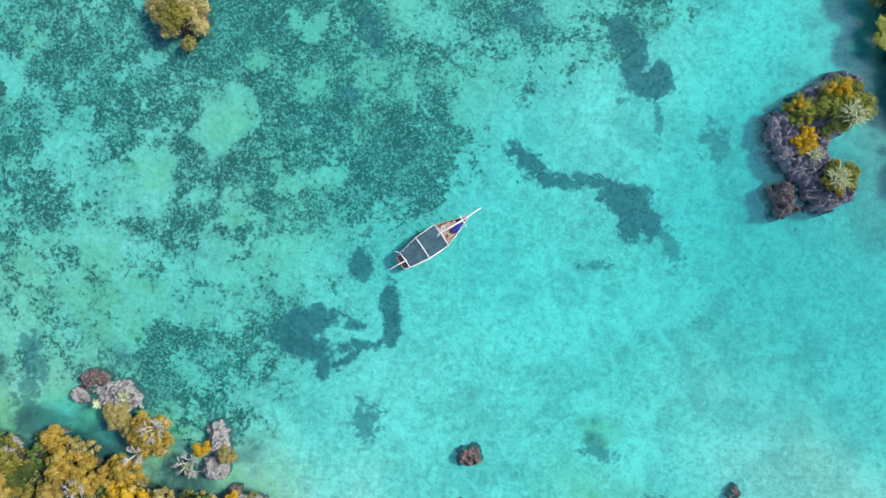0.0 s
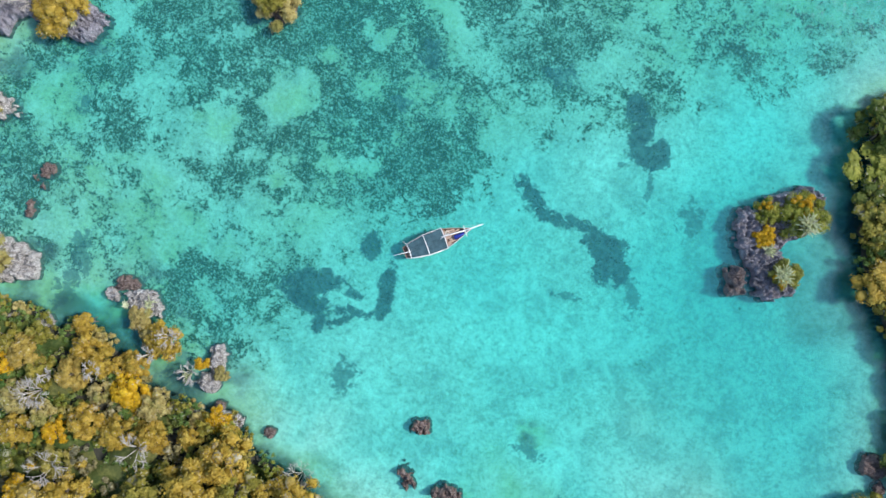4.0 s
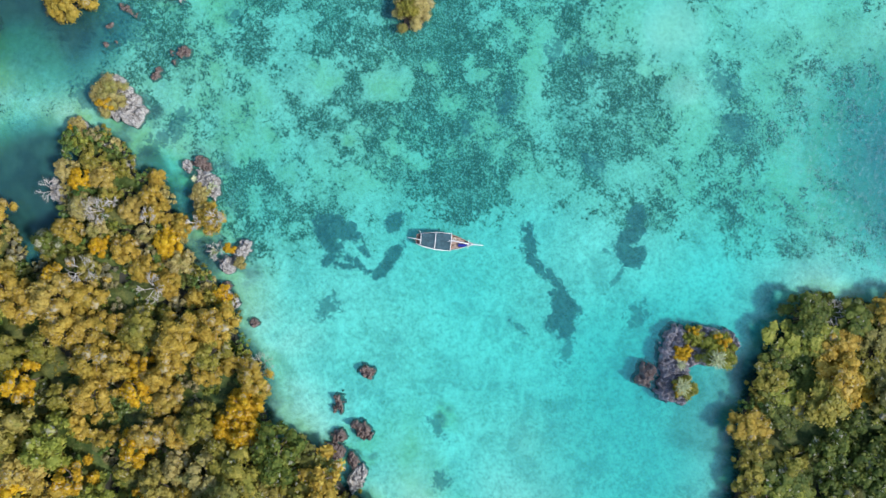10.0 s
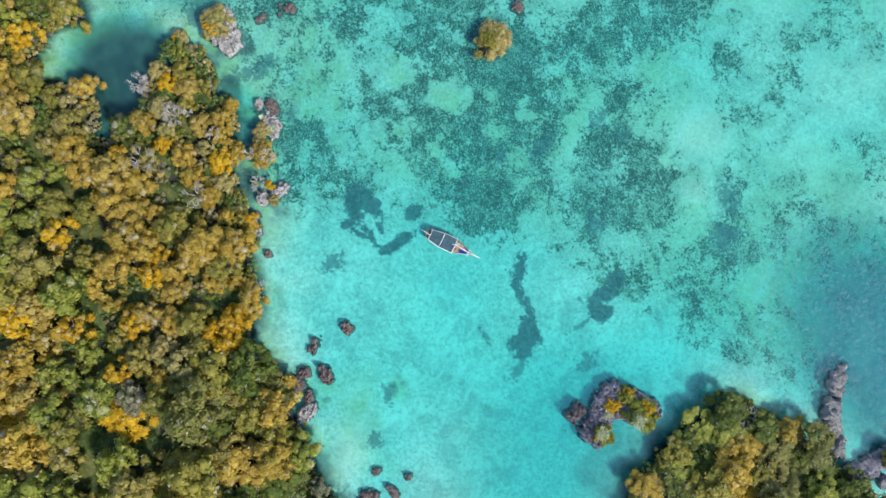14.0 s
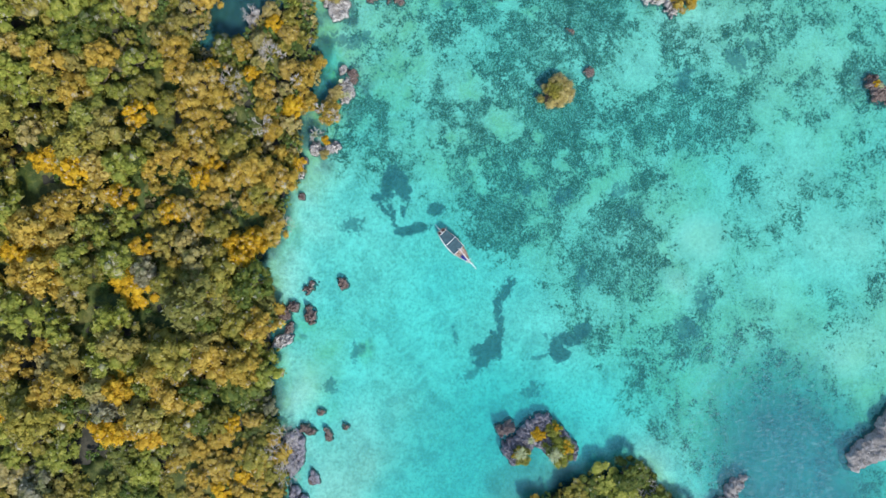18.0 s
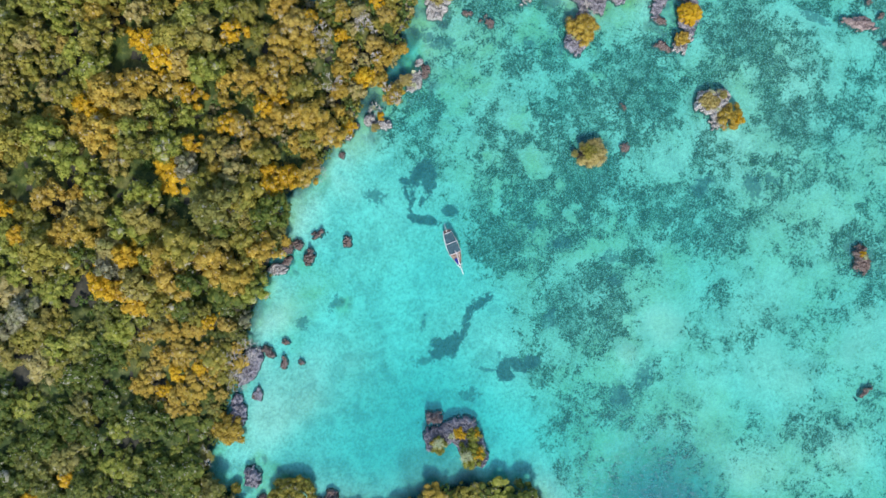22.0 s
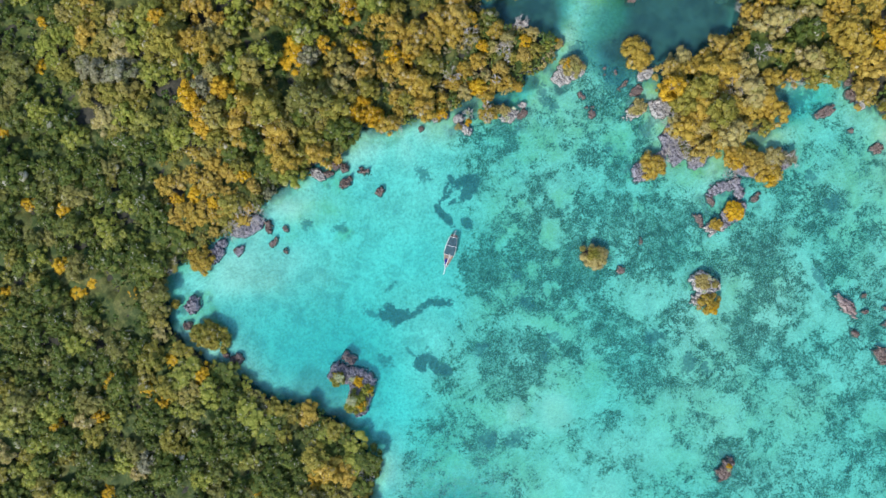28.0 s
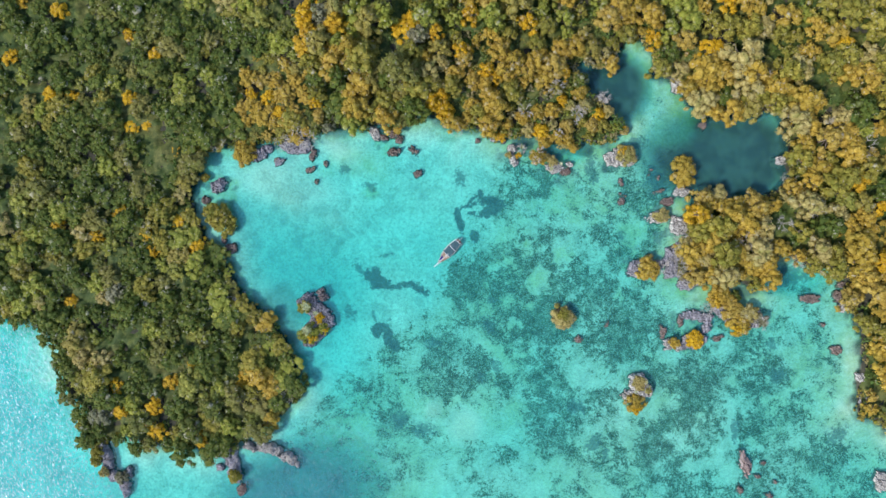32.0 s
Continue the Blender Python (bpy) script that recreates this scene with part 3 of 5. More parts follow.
    for cx, cy, a, b, turn in PATCHES:
        patch = np.maximum(patch, blob(sx, sy, cx, cy, 1.16 * a, 1.16 * b, turn) * min(1.0, b / 1.2))
    for cx, cy, a, b, turn in FAINT_BAY + FAINT_OUT:
        faint = np.maximum(faint, blob(sx, sy, cx, cy, a, b, turn))
    tan = step(blob(x, y, -26, 25, 11, 6, 165) + ragged * 0.3, 0.0, 0.7)
    algae = np.maximum(step(rim, -11, -1.5) * step(x, 0, 25) * (1 - 0.55 * step(x, 78, 95)), 0.36 * step(east, 0, 14) * step(fbm(x, y, 15, 3, 47), 0.35, 0.6) + 0.15 * step(east, 0, 8))
    film = 0.0 * x
    for cx, cy, a, b, turn in OLIVE:
        film = np.maximum(film, step(blob(wx, wy, cx, cy, a, b, turn) + ragged * 0.5, 0.0, 0.6))
    algae = np.maximum(algae, np.maximum(0.62 * film * (0.4 + 0.6 * step(x, -10, 5)), 0.5 * tan))
    algae = np.maximum(algae, 0.55 * step(rim, -4.5, -0.5))
    grass = np.clip(grass - 0.16 * film, 0.03, 1.2)
    # creek mud
    mud_and_shade = creek * (1 - 0.62 * silty) * 0.9
    # shade on the water by trees and rocks, painted as a darker bed
    shaded_inlet = 0.0 * x
    for cx, cy, a, b, turn in ((28.6, 28.0, 4.0, 2.6, 60), (18.6, 31.8, 2.2, 3.2, 20), (36.4, 28.4, 3.2, 2.2, 0), (20.8, 29.6, 2.4, 1.8, 0), (88.5, -7.0, 6.5, 4.0, 0), (80.0, -10.5, 5.0, 2.0, 0), (-47.0, -17.0, 8.0, 12.0, 20)):
        shaded_inlet = np.maximum(shaded_inlet, step(blob(x, y, cx, cy, a, b, turn) + wobble * 0.3, -0.1, 0.5))
    mud_and_shade = np.maximum(mud_and_shade, (0.45 + 0.3 * step(x, 0, 10)) * shaded_inlet)
    # broad ovals where the bed is simply darker
    mud_and_shade = np.maximum(mud_and_shade, 0.76 * step(blob(x, y, -42, -68, 34, 23, 20), 0.0, 0.7))
    mud_and_shade = np.maximum(mud_and_shade, 0.19 * step(blob(x, y, -46, -6, 27, 36, 0), 0.0, 0.6))
    skirt = 0.0 * x
    for cx, cy, a in ((28.7, 23.2, 6.0), (46.0, 26.0, 6.5), (17.9, 27.0, 5.0), (62.0, 4.0, 9.0), (66.0, -21.0, 8.0), (-22.0, 16.8, 3.0), (51.8, -37.0, 6.0), (30.6, -17.3, 5.5), (57.0, 10.0, 5.0), (52.5, -4.0, 6.0), (34.5, -79.6, 5.5), (-63.0, 16.0, 7.0), (-16.0, 31.0, 5.0)):
        skirt = np.maximum(skirt, step(blob(x, y, cx, cy, a, a) + wobble * 0.8, 0.0, 0.5))
    algae = np.maximum(algae * (1 - np.clip(1.2 * bare, 0, 1)), 0.75 * skirt)
    reef = skirt * step(fbm(x, y, 1.8, 3, 55), 0.48, 0.62) * 0.8
    reef = np.maximum(reef, step(rim, -2.4, -0.4) * step(fbm(x, y, 2.2, 3, 51), 0.45, 0.6) * 0.8)
    return dict(z=z, rim=rim, land=land, depth=depth, soil=step(rim, -0.45, 0.2), grass=grass, patch=patch, faint=faint, bare=bare, mud_and_shade=mud_and_shade, algae=algae, reef=reef, sea=sea, creek=creek, silty=silty)


def axis(lo, hi, fine, far):
    core = np.arange(lo, hi + fine / 2, fine)
    out = [hi]
    while out[-1] < far:
        out.append(out[-1] + max(fine, (out[-1] - hi) * 0.35 + fine))
    left = [lo + hi - q for q in out[1:]][::-1]
    return np.concatenate([left, core, out[1:]])


def sheet(xs, ys):
    gx, gy = np.meshgrid(xs, ys)
    nx, ny = len(xs), len(ys)
    i = np.arange((ny - 1) * nx).reshape(ny - 1, nx)[:, :-1].ravel()
    return gx.ravel(), gy.ravel(), np.column_stack([i, i + 1, i + 1 + nx, i + nx])


def finer(core, lo, hi):
    """Halve the steps of an axis between two places."""
    mids = [(p + q) / 2 for p, q in zip(core, core[1:]) if lo <= p and q <= hi]
    return np.sort(np.concatenate([core, mids]))


gx, gy, quads = sheet(finer(axis(-140, 140, 1.0, 1800), -72, 110), finer(axis(-118, 118, 1.0, 1800), -96, 46))
g = bottom(gx, gy)
ground = new("ground", mesh_np("ground", np.column_stack([gx, gy, g["z"]]), quads, GROUND, True, {k: g[k] for k in ("grass", "patch", "faint", "bare", "mud_and_shade", "algae", "soil", "reef")}))
tagged(ground, "sandy seabed with seagrass rising to dark woodland soil", "ground", kind="structure")
gx, gy, quads = sheet(axis(-150, 150, 2.0, 1800), axis(-120, 120, 2.0, 1800))
g = bottom(gx, gy)
ripple = step(blob(gx, gy, -38, -62, 46, 32, 20), 0.0, 0.7) * 0.27
water = new("water", mesh_np("water", np.column_stack([gx, gy, 0 * gx]), quads, WATER, True,
                             {"depth": np.maximum(0.05, g["depth"] * (1 - 0.62 * g["creek"] * (1 - g["silty"]))), "chop": np.clip(np.maximum(g["sea"], ripple), 0, 1), "silt": np.clip(g["creek"] * 0.9 + g["silty"] * 0.35, 0, 1)}))
tagged(water, "clear turquoise lagoon water with light ripples", "water", kind="structure")

# ---------------------------------------------------------------- trees
rng = np.random.default_rng(7)


def ball():
    bm = bmesh.new()
    bmesh.ops.create_icosphere(bm, subdivisions=2, radius=1.0)
    v = np.array([p.co[:] for p in bm.verts])
    f = np.array([[q.index for q in p.verts] for p in bm.faces])
    bm.free()
    return v, f


def ball_small():
    bm = bmesh.new()
    bmesh.ops.create_icosphere(bm, subdivisions=1, radius=1.0)
    v = np.array([p.co[:] for p in bm.verts])
    f = np.array([[q.index for q in p.verts] for p in bm.faces])
    bm.free()
    return v, f


BALL, BALL_LOW = ball(), ball_small()


def leaves(centres, normals, size, r, single=False):
    """Small bent rhombs, or single triangles, one at each centre, facing along its normal."""
    n = len(centres)
    normals = normals / np.linalg.norm(normals, axis=1, keepdims=True)
    other = r.normal(size=(n, 3))
    u = np.cross(normals, other)
    u /= np.linalg.norm(u, axis=1, keepdims=True) + 1e-9
    w = np.cross(normals, u)
    s = size * r.uniform(0.6, 1.35, (n, 1))
    if single:
        v = np.stack([centres - u * s, centres + u * s * 0.8 + w * s * 0.7, centres + u * s * 0.5 - w * s * 0.8 - normals * s * 0.2], 1).reshape(-1, 3)
        return v, np.arange(n * 3).reshape(n, 3)
    v = np.stack([centres - u * s, centres - w * s * 0.62 + normals * s * 0.1, centres + u * s - normals * s * 0.25, centres + w * s * 0.62 + normals * s * 0.1], 1).reshape(-1, 3)
    k = np.arange(n)[:, None] * 4
    return v, np.concatenate([k + [[0, 1, 2]], k + [[0, 2, 3]]])


def crown_arrays(seed, radius, height, lobes, per_lobe, leaf, low=False, fill=0.66, round_plan=False):
    """A crown of rounded lobes of leaves on a dome, its base near height zero, and a tone for each lobe."""
    r = np.random.default_rng(seed)
    core_v, core_f = BALL_LOW if low else BALL
    vs, fs, tones, at = [], [], [], 0
    stretch = r.uniform(0.93, 1.08) if round_plan else r.uniform(0.8, 1.25)
    wave = r.uniform(0, math.tau, 3)
    for k in range(lobes):
        a = k * 2.39996 + r.uniform(-0.5, 0.5)
        wob = 0.35 if round_plan else 1.0
        rim = 1 + wob * (0.16 * math.sin(2 * a + wave[0]) + 0.12 * math.sin(3 * a + wave[1]) + 0.08 * math.sin(5 * a + wave[2]))
        d = radius * 0.82 * rim * math.sqrt((k + 0.3) / lobes) * r.uniform(0.88, 1.12)
        lr = radius * r.uniform(0.17, 0.29)
        dome = 1 - 0.76 * min(1.1, d / radius) ** 2
        c = np.array([d * math.cos(a) * stretch, d * math.sin(a) / stretch, height * dome * r.uniform(0.82, 1.06) - lr * 0.6])
        flat = np.array([1, r.uniform(0.75, 1.2), r.uniform(0.7, 0.95)])
        vs.append(core_v * lr * fill * (1 + 0.17 * r.normal(size=(len(core_v), 1))) * flat + c)
        fs.append(core_f + at)
        at += len(core_v)
        way = r.normal(size=(per_lobe, 3))
        way[:, 2] = np.abs(way[:, 2]) * 1.1 - 0.25
        way /= np.linalg.norm(way, axis=1, keepdims=True)
        v, f = leaves(c + way * lr * r.uniform(0.72, 1.16, (per_lobe, 1)) * flat, way + 0.5 * r.normal(size=way.shape), leaf, r, True)
        vs.append(v), fs.append(f + at)
        at += len(v)
        tones.append(np.full(len(core_v) + len(v), r.random()))
    return np.concatenate(vs), np.concatenate(fs), np.concatenate(tones)


def crown_mesh(name, arrays, material, shift=(0, 0, 0)):
    v, f, lobe = arrays
    return mesh_np(name, v + np.array(shift), f, material, attrs={"lobe": lobe})


class Grove:
    """Many crowns gathered into one mesh."""

    def __init__(self):
        self.v, self.f, self.lobe, self.tone, self.at = [], [], [], [], 0

    def add(self, kit, place, size=1.0, turn=0.0, tall=1.0, tone=0.0):
        v, f, lobe = kit
        c, s = math.cos(radians(turn)) * size, math.sin(radians(turn)) * size
        self.v.append(np.column_stack([v[:, 0] * c - v[:, 1] * s + place[0], v[:, 0] * s + v[:, 1] * c + place[1], v[:, 2] * size * tall + place[2]]))
        self.f.append(f + self.at), self.lobe.append(lobe), self.tone.append(np.full(len(v), tone))
        self.at += len(v)

    def thing(self, name, material, label, category):
        if not self.v:
            return
        data = mesh_np(name, np.concatenate(self.v), np.concatenate(self.f), material, attrs={"lobe": np.concatenate(self.lobe), "tone": np.concatenate(self.tone)})
        tagged(new(name, data), label, category, kind="stuff")


def trunk_mesh(seed, crown_h, spread):
    r = random.Random(seed)
    bm = bmesh.new()
    top = Vector((r.uniform(-0.3, 0.3), r.uniform(-0.3, 0.3), crown_h * 0.62))
    tube(bm, [(0, 0, -0.9), (0.05, 0.02, 0.4), top * 0.6, top], [0.24, 0.17, 0.13, 0.08], 7)
    for k in range(6):
        a = k * math.tau / 6 + r.uniform(-0.4, 0.4)
        s = top * r.uniform(0.45, 0.9)
        e = Vector((math.cos(a) * spread * 0.62, math.sin(a) * spread * 0.62, crown_h * r.uniform(0.6, 0.8)))
        m = s.lerp(e, 0.5) + Vector((0, 0, -0.2))
        tube(bm, [s, m, e], [0.085, 0.06, 0.025], 5)
    for k in range(5):
        a = k * math.tau / 5 + r.uniform(-0.3, 0.3)
        tube(bm, [(0, 0, 0.75), (math.cos(a) * 0.45, math.sin(a) * 0.45, 0.35), (math.cos(a) * 0.75, math.sin(a) * 0.75, -0.8)], [0.07, 0.06, 0.045], 5)
    return finish("trunk", bm, BARK)


SHAPES = [(2.5, 4.4, 22), (2.9, 4.9, 27), (2.1, 3.8, 18), (3.3, 5.2, 31)]
LABELS = {
    "ochre": "golden ochre mangrove tree with a lobed leafy crown",
    "olive": "olive green mangrove tree with a rounded crown",
    "green": "dark green broadleaf tree in the shore woodland",
    "grey": "grey-leaved mangrove tree with a dusty pale crown",
    "gold": "bright golden yellow tree standing out of the woodland",
    "tan": "pale tan mangrove tree with thinning leaves",
    "lime": "yellow-green broadleaf tree in the shore woodland",
}
templates = {}
for kind in LABELS:
    for i, (rad, hgt, lob) in enumerate(SHAPES + SHAPES):
        fine = i > 3
        if kind == "gold" and i % 4 > 1:
            continue
        rad, hgt = rad * (0.94 if fine else 1.0), hgt
        kit = crown_arrays(100 + i + 10 * len(templates), rad, hgt, lob, 92 if fine else 52, 0.13 if fine else 0.17, False, 0.74 if fine else 0.76)
        t = root("mangrove_tree")
        tagged(t, LABELS[kind], "tree", "trees along the shore")
        part("trunk", trunk_mesh(50 + i, hgt, rad), t)
        part("crown", crown_mesh("crown", kit, LEAF[kind]), t)
        templates[kind, i] = t


GROVE = (-47.0, 42.0, 13.0, 11.0, 120)      # an orange grove behind the bay


def drift_at(x, y):
    return float(fbm(np.array([x]), np.array([y]), 9, 2, 67)[0])


def mixture(x, y, u):
    """Which kind of tree grows at a place: gold and ochre by the creek, greener to the west, in drifts of one kind."""
    px, py = np.array([x]), np.array([y])
    warm = float(step(px, -75, 40)[0]) * 0.75 + 0.25 * float(step(py, -20, 45)[0])
    warm += (float(fbm(px, py, 22, 3, 61)[0]) - 0.5) * 1.5
    warm += 0.7 * float(step(px, 48, 62)[0]) - 0.42 * float(step(-px, 36, 70)[0])
    if float(blob(x, y, *GROVE)) > 0.25 * (drift_at(x, y) - 0.4):
        return "ochre" if u < 0.62 else "gold" if u > 0.93 else "olive" if u < 0.82 else "green"
    if 55 < x < 92 and -20 < y < 22:
        return "ochre" if u < 0.72 else "tan" if u < 0.86 else "olive"
    if y > 56 and x > -32 and warm > 0.34 and u < 0.24:
        return "lime"
    if u > (0.965 if warm > 0.62 else 0.95 if x < -62 else 0.985):
        return "gold"
    drift = min(1.0, max(0.0, (drift_at(x, y) - 0.5) * 2.3 + 0.5))
    u = 0.45 * drift + 0.55 * u
    if warm > 0.62:
        return "ochre" if u < 0.50 else "olive" if u < 0.68 else "tan" if u < 0.82 else "lime" if u < 0.87 else "green"
    if warm > 0.34:
        return "olive" if u < 0.46 else "ochre" if u < 0.53 else "grey" if u < 0.58 else "green" if u < 0.86 else "tan"
    if -66 < x < -36 and y < 5:
        return "green" if u < 0.52 else "lime" if u < 0.62 else "olive" if u < 0.78 else "ochre" if u < 0.90 else "grey" if u < 0.95 else "tan"
    if x < -66:
        return "green" if u < 0.62 else "lime" if u < 0.72 else "olive" if u < 0.88 else "tan" if u < 0.94 else "grey"
    return "green" if u < 0.44 else "lime" if u < 0.58 else "olive" if u < 0.80 else "tan" if u < 0.86 else "grey" if u < 0.89 else "ochre"


def vigour(x, y):
    """How large the crowns grow at a place."""
    if float(blob(x, y, *GROVE)) > -0.1:
        return 0.66
    return min(1.12, 0.72 + 0.62 * float(fbm(np.array([x]), np.array([y]), 16, 2, 71)[0]) + (0.10 if x > 45 else 0.0))


# golden crowns that stand out, by place
GOLDEN = [(-4.4, 40.2), (-37.4, 59.1), (-39.0, 56.0), (-79.7, -41.0), (-79.7, -47.8), (-80.5, 0.6), (-82.0, 4.5), (-107.0, 43.0), (-79.2, 53.2), (-81.9, 35.4),
          (-86.5, 33.9), (-102.5, -13.0), (69.8, 55.1), (65.5, 10.4), (-88.8, -42.5), (-56.2, -34.9), (-1.5, 38.0), (-49.1, 41.9), (-46.0, 38.0),
          (11.7, 75.1), (11.0, 78.7), (9.7, 71.2), (-38.7, 66.0), (-39.0, 62.5), (-3.8, 58.6), (12.0, 46.7), (9.6, 48.4),
          (-11.8, 61.2), (-6.2, 82.4), (-7.0, 78.7), (5.4, 63.4)]
# dark openings in the canopy with only low scrub: centre, half length, half width, turn
GLADES = [(-42.6, 96.5, 7.9, 5.9, 133), (-25.2, 90.3, 3.3, 3.9, 133), (-20.4, 68.1, 4.6, 3.3, 133), (-18.0, 54.1, 6.2, 3.7, 133), (5.3, 77.5, 6.2, 2.9, 100), (-44.1, 67.2, 2.9, 5.2, 133),
          (3.3, 66.0, 4.6, 2.4, 133), (-67.8, 77.2, 6.6, 3.3, 133), (-20.9, 81.0, 6.3, 2.6, 85), (-24.2, 41.0, 2.6, 4.2, 85), (16.6, 71.7, 4.2, 2.1, 85)]


def glade(x, y):
    return max(float(blob(x, y, *q)) for q in GLADES) > -0.18


spots, cell, used = [], 4.0, {}


def free(x, y, gap):
    i, j = int(x // cell), int(y // cell)
    for a in range(i - 2, i + 3):
        for b in range(j - 2, j + 3):
            for px, py in used.get((a, b), ()):
                if (px - x) ** 2 + (py - y) ** 2 < gap * gap:
                    return False
    used.setdefault((i, j), []).append((x, y))
    return True


for x, y in GOLDEN:
    free(x, y, 0.5)
    spots.append((x, y, "gold", 9.0))
tries = rng.uniform((-165, -60), (165, 135), (26000, 2))
depth_in = inland(tries[:, 0], tries[:, 1]) + (fbm(tries[:, 0], tries[:, 1], 6.0, 4, 3) - 0.5) * 3.6
for (x, y), d in zip(tries, depth_in):
    if d > 5 and (float(fbm(np.array([x]), np.array([y]), 11, 2, 83)[0]) < 0.315 or glade(x, y)):
        continue
    if 22 < y < 45.5 and 13 < x < 49 and math.hypot(x - 31, y - 31) < 18:
        continue
    if d > 0.15 and (math.hypot(x, y) < 127 or (abs(x) < 131 and abs(y) < 78)) and free(x, y, (3.05 if d < 6 else 3.5) * vigour(x, y) * (1.06 if x < -55 else 1.0)):
        spots.append((float(x), float(y), mixture(float(x), float(y), rng.random()), float(d)))

# the nearest trees along the water are things of their own; the rest is joined woodland by kind
order = sorted(range(len(spots)), key=lambda i: 0.0 if i < len(GOLDEN) else spots[i][3] + 0.3 * math.hypot(spots[i][0] - 15, spots[i][1] - 25))
near = {i for i in order if abs(spots[i][0]) < 125 and -60 < spots[i][1] < 75}
single = set([i for i in order if i in near][:276])
templates_used = set()
woods = {}
for i, (x, y, kind, d) in enumerate(spots):
    shape = int(rng.integers(0, 2 if kind == "gold" else 4))
    size = float(rng.uniform(0.95, 1.42)) * vigour(x, y) * (0.85 if d < 3 else 1.0 if d < 6 else 1.12)
    turn = float(rng.uniform(0, 360))
    size *= (0.62 if x < -55 else 0.84) if kind == "gold" else 1.0
    tall = 0.58 if x < -38 else 1.0
    if i in single:
        if math.hypot(x - 30, y - 38) < 36:
            shape, size = shape + 4, min(size, 1.15)
        m = pose(x, y, 0.55 + min(d, 9) * 0.09, float(rng.uniform(-5, 5)), float(rng.uniform(-5, 5)), turn) @ Matrix.Diagonal((size, size, size * tall * float(rng.uniform(0.85, 1.1)), 1))
        if (kind, shape) not in templates_used:
            templates_used.add((kind, shape))
            templates[kind, shape].matrix_basis = m
        else:
            copy_thing(templates[kind, shape], Matrix(m))
    else:
        woods.setdefault(kind, []).append((x, y, shape, size, turn, tall))
for key, t in templates.items():
    if key not in templates_used:
        for o in (*t.children_recursive, t):
            bpy.data.objects.remove(o)
for kind, rows in woods.items():
    kits = [crown_arrays(900 + i, rad, hgt, lob, 40, 0.20, True, 0.80) for i, (rad, hgt, lob) in enumerate(SHAPES)]
    grove = Grove()
    for x, y, shape, size, turn, tall in rows:
        grove.add(kits[shape], (x, y, 1.4), size, turn, tall * rng.uniform(0.85, 1.15), rng.random())
    grove.thing(kind + "_woodland", LEAF[kind], "dense woodland of " + kind + " coloured mangrove crowns", "woodland")

# thinner woodland that carries on outside the bay
far_spots = rng.uniform((-330, -70), (330, 330), (1500, 2))
far_in = inland(far_spots[:, 0], far_spots[:, 1])
kits = [crown_arrays(960 + i, 4.4, 4.8, 6, 4, 0.9, True, 1.1) for i in range(3)]
grove = Grove()
for (x, y), d in zip(far_spots, far_in):
    if d < 1 or math.hypot(x, y) < 127 or (abs(x) < 131 and abs(y) < 78) or math.hypot(x, y) > 300:
        continue
    grove.add(kits[int(rng.integers(0, 3))], (x, y, 1.2), rng.uniform(1.2, 1.9), rng.uniform(0, 360), 1.0, rng.random())
grove.thing("outer_woodland", LEAF["olive"], "olive woodland stretching inland away from the bay", "woodland")

# a low thicket over the soil under the trees
tx, ty, quads = sheet(np.arange(-132, 126, 0.8), np.arange(-58, 118, 0.8))
deep = inland(tx, ty) + (fbm(tx, ty, 6.0, 4, 3) - 0.5) * 3.6
tx, ty = tx + (fbm(tx, ty, 0.8, 1, 15) - 0.5) * 0.7, ty + (fbm(tx, ty, 0.8, 1, 16) - 0.5) * 0.7
lumps = np.abs(2 * fbm(tx, ty, 2.6, 3, 19) - 1)
open_ground = step(fbm(tx, ty, 9, 3, 29), 0.66, 0.74)
tz = 0.35 + 1.2 * step(deep, 0.5, 9) + 2.2 * (0.48 - lumps) + (fbm(tx, ty, 1.6, 2, 23) - 0.5) * 1.6 - 2.6 * open_ground
keep = (deep[quads] > 0.7).all(1) & ((np.hypot(tx, ty) < 128) | ((np.abs(tx) < 131) & (np.abs(ty) < 80)))[quads].all(1)
used_v = np.unique(quads[keep])
index = np.full(len(tx), -1)
index[used_v] = np.arange(len(used_v))
thicket = new("thicket", mesh_np("thicket", np.column_stack([tx, ty, tz])[used_v], index[quads[keep]], THICKET, attrs={"lobe": fbm(tx, ty, 2.0, 2, 33)[used_v], "tone": fbm(tx, ty, 7.0, 2, 35)[used_v]}))
tagged(thicket, "low tangled green thicket covering the woodland floor", "thicket", kind="stuff")

# low green scrub that fills the gaps between crowns
tries = rng.uniform((-135, -60), (135, 128), (24000, 2))
depth_in = inland(tries[:, 0], tries[:, 1])
kits = [crown_arrays(700 + i, 1.5, 1.7, 7, 12, 0.27, True) for i in range(3)]
trunks = np.array([q[:2] for q in spots])
grove, count = Grove(), 0
for (x, y), d in zip(tries, depth_in):
    if d < 0.2 or not (math.hypot(x, y) < 127 or (abs(x) < 131 and abs(y) < 78)):
        continue
    if np.hypot(trunks[:, 0] - x, trunks[:, 1] - y).min() < 2.1:
        continue
    grove.add(kits[int(rng.integers(0, 3))], (x, y, 1.0 if d > 3 else 0.5), rng.uniform(0.6, 1.25), rng.uniform(0, 360), 1.0, rng.random())
    count += 1
    if count > 1100:
        break
grove.thing("undergrowth", UNDER, "low dark green scrub under the trees", "undergrowth")
tries = rng.uniform((-135, -60), (135, 75), (30000, 2))
depth_in = inland(tries[:, 0], tries[:, 1]) + (fbm(tries[:, 0], tries[:, 1], 6.0, 4, 3) - 0.5) * 3.6
fringe = {"olive": Grove(), "tan": Grove(), "green": Grove()}
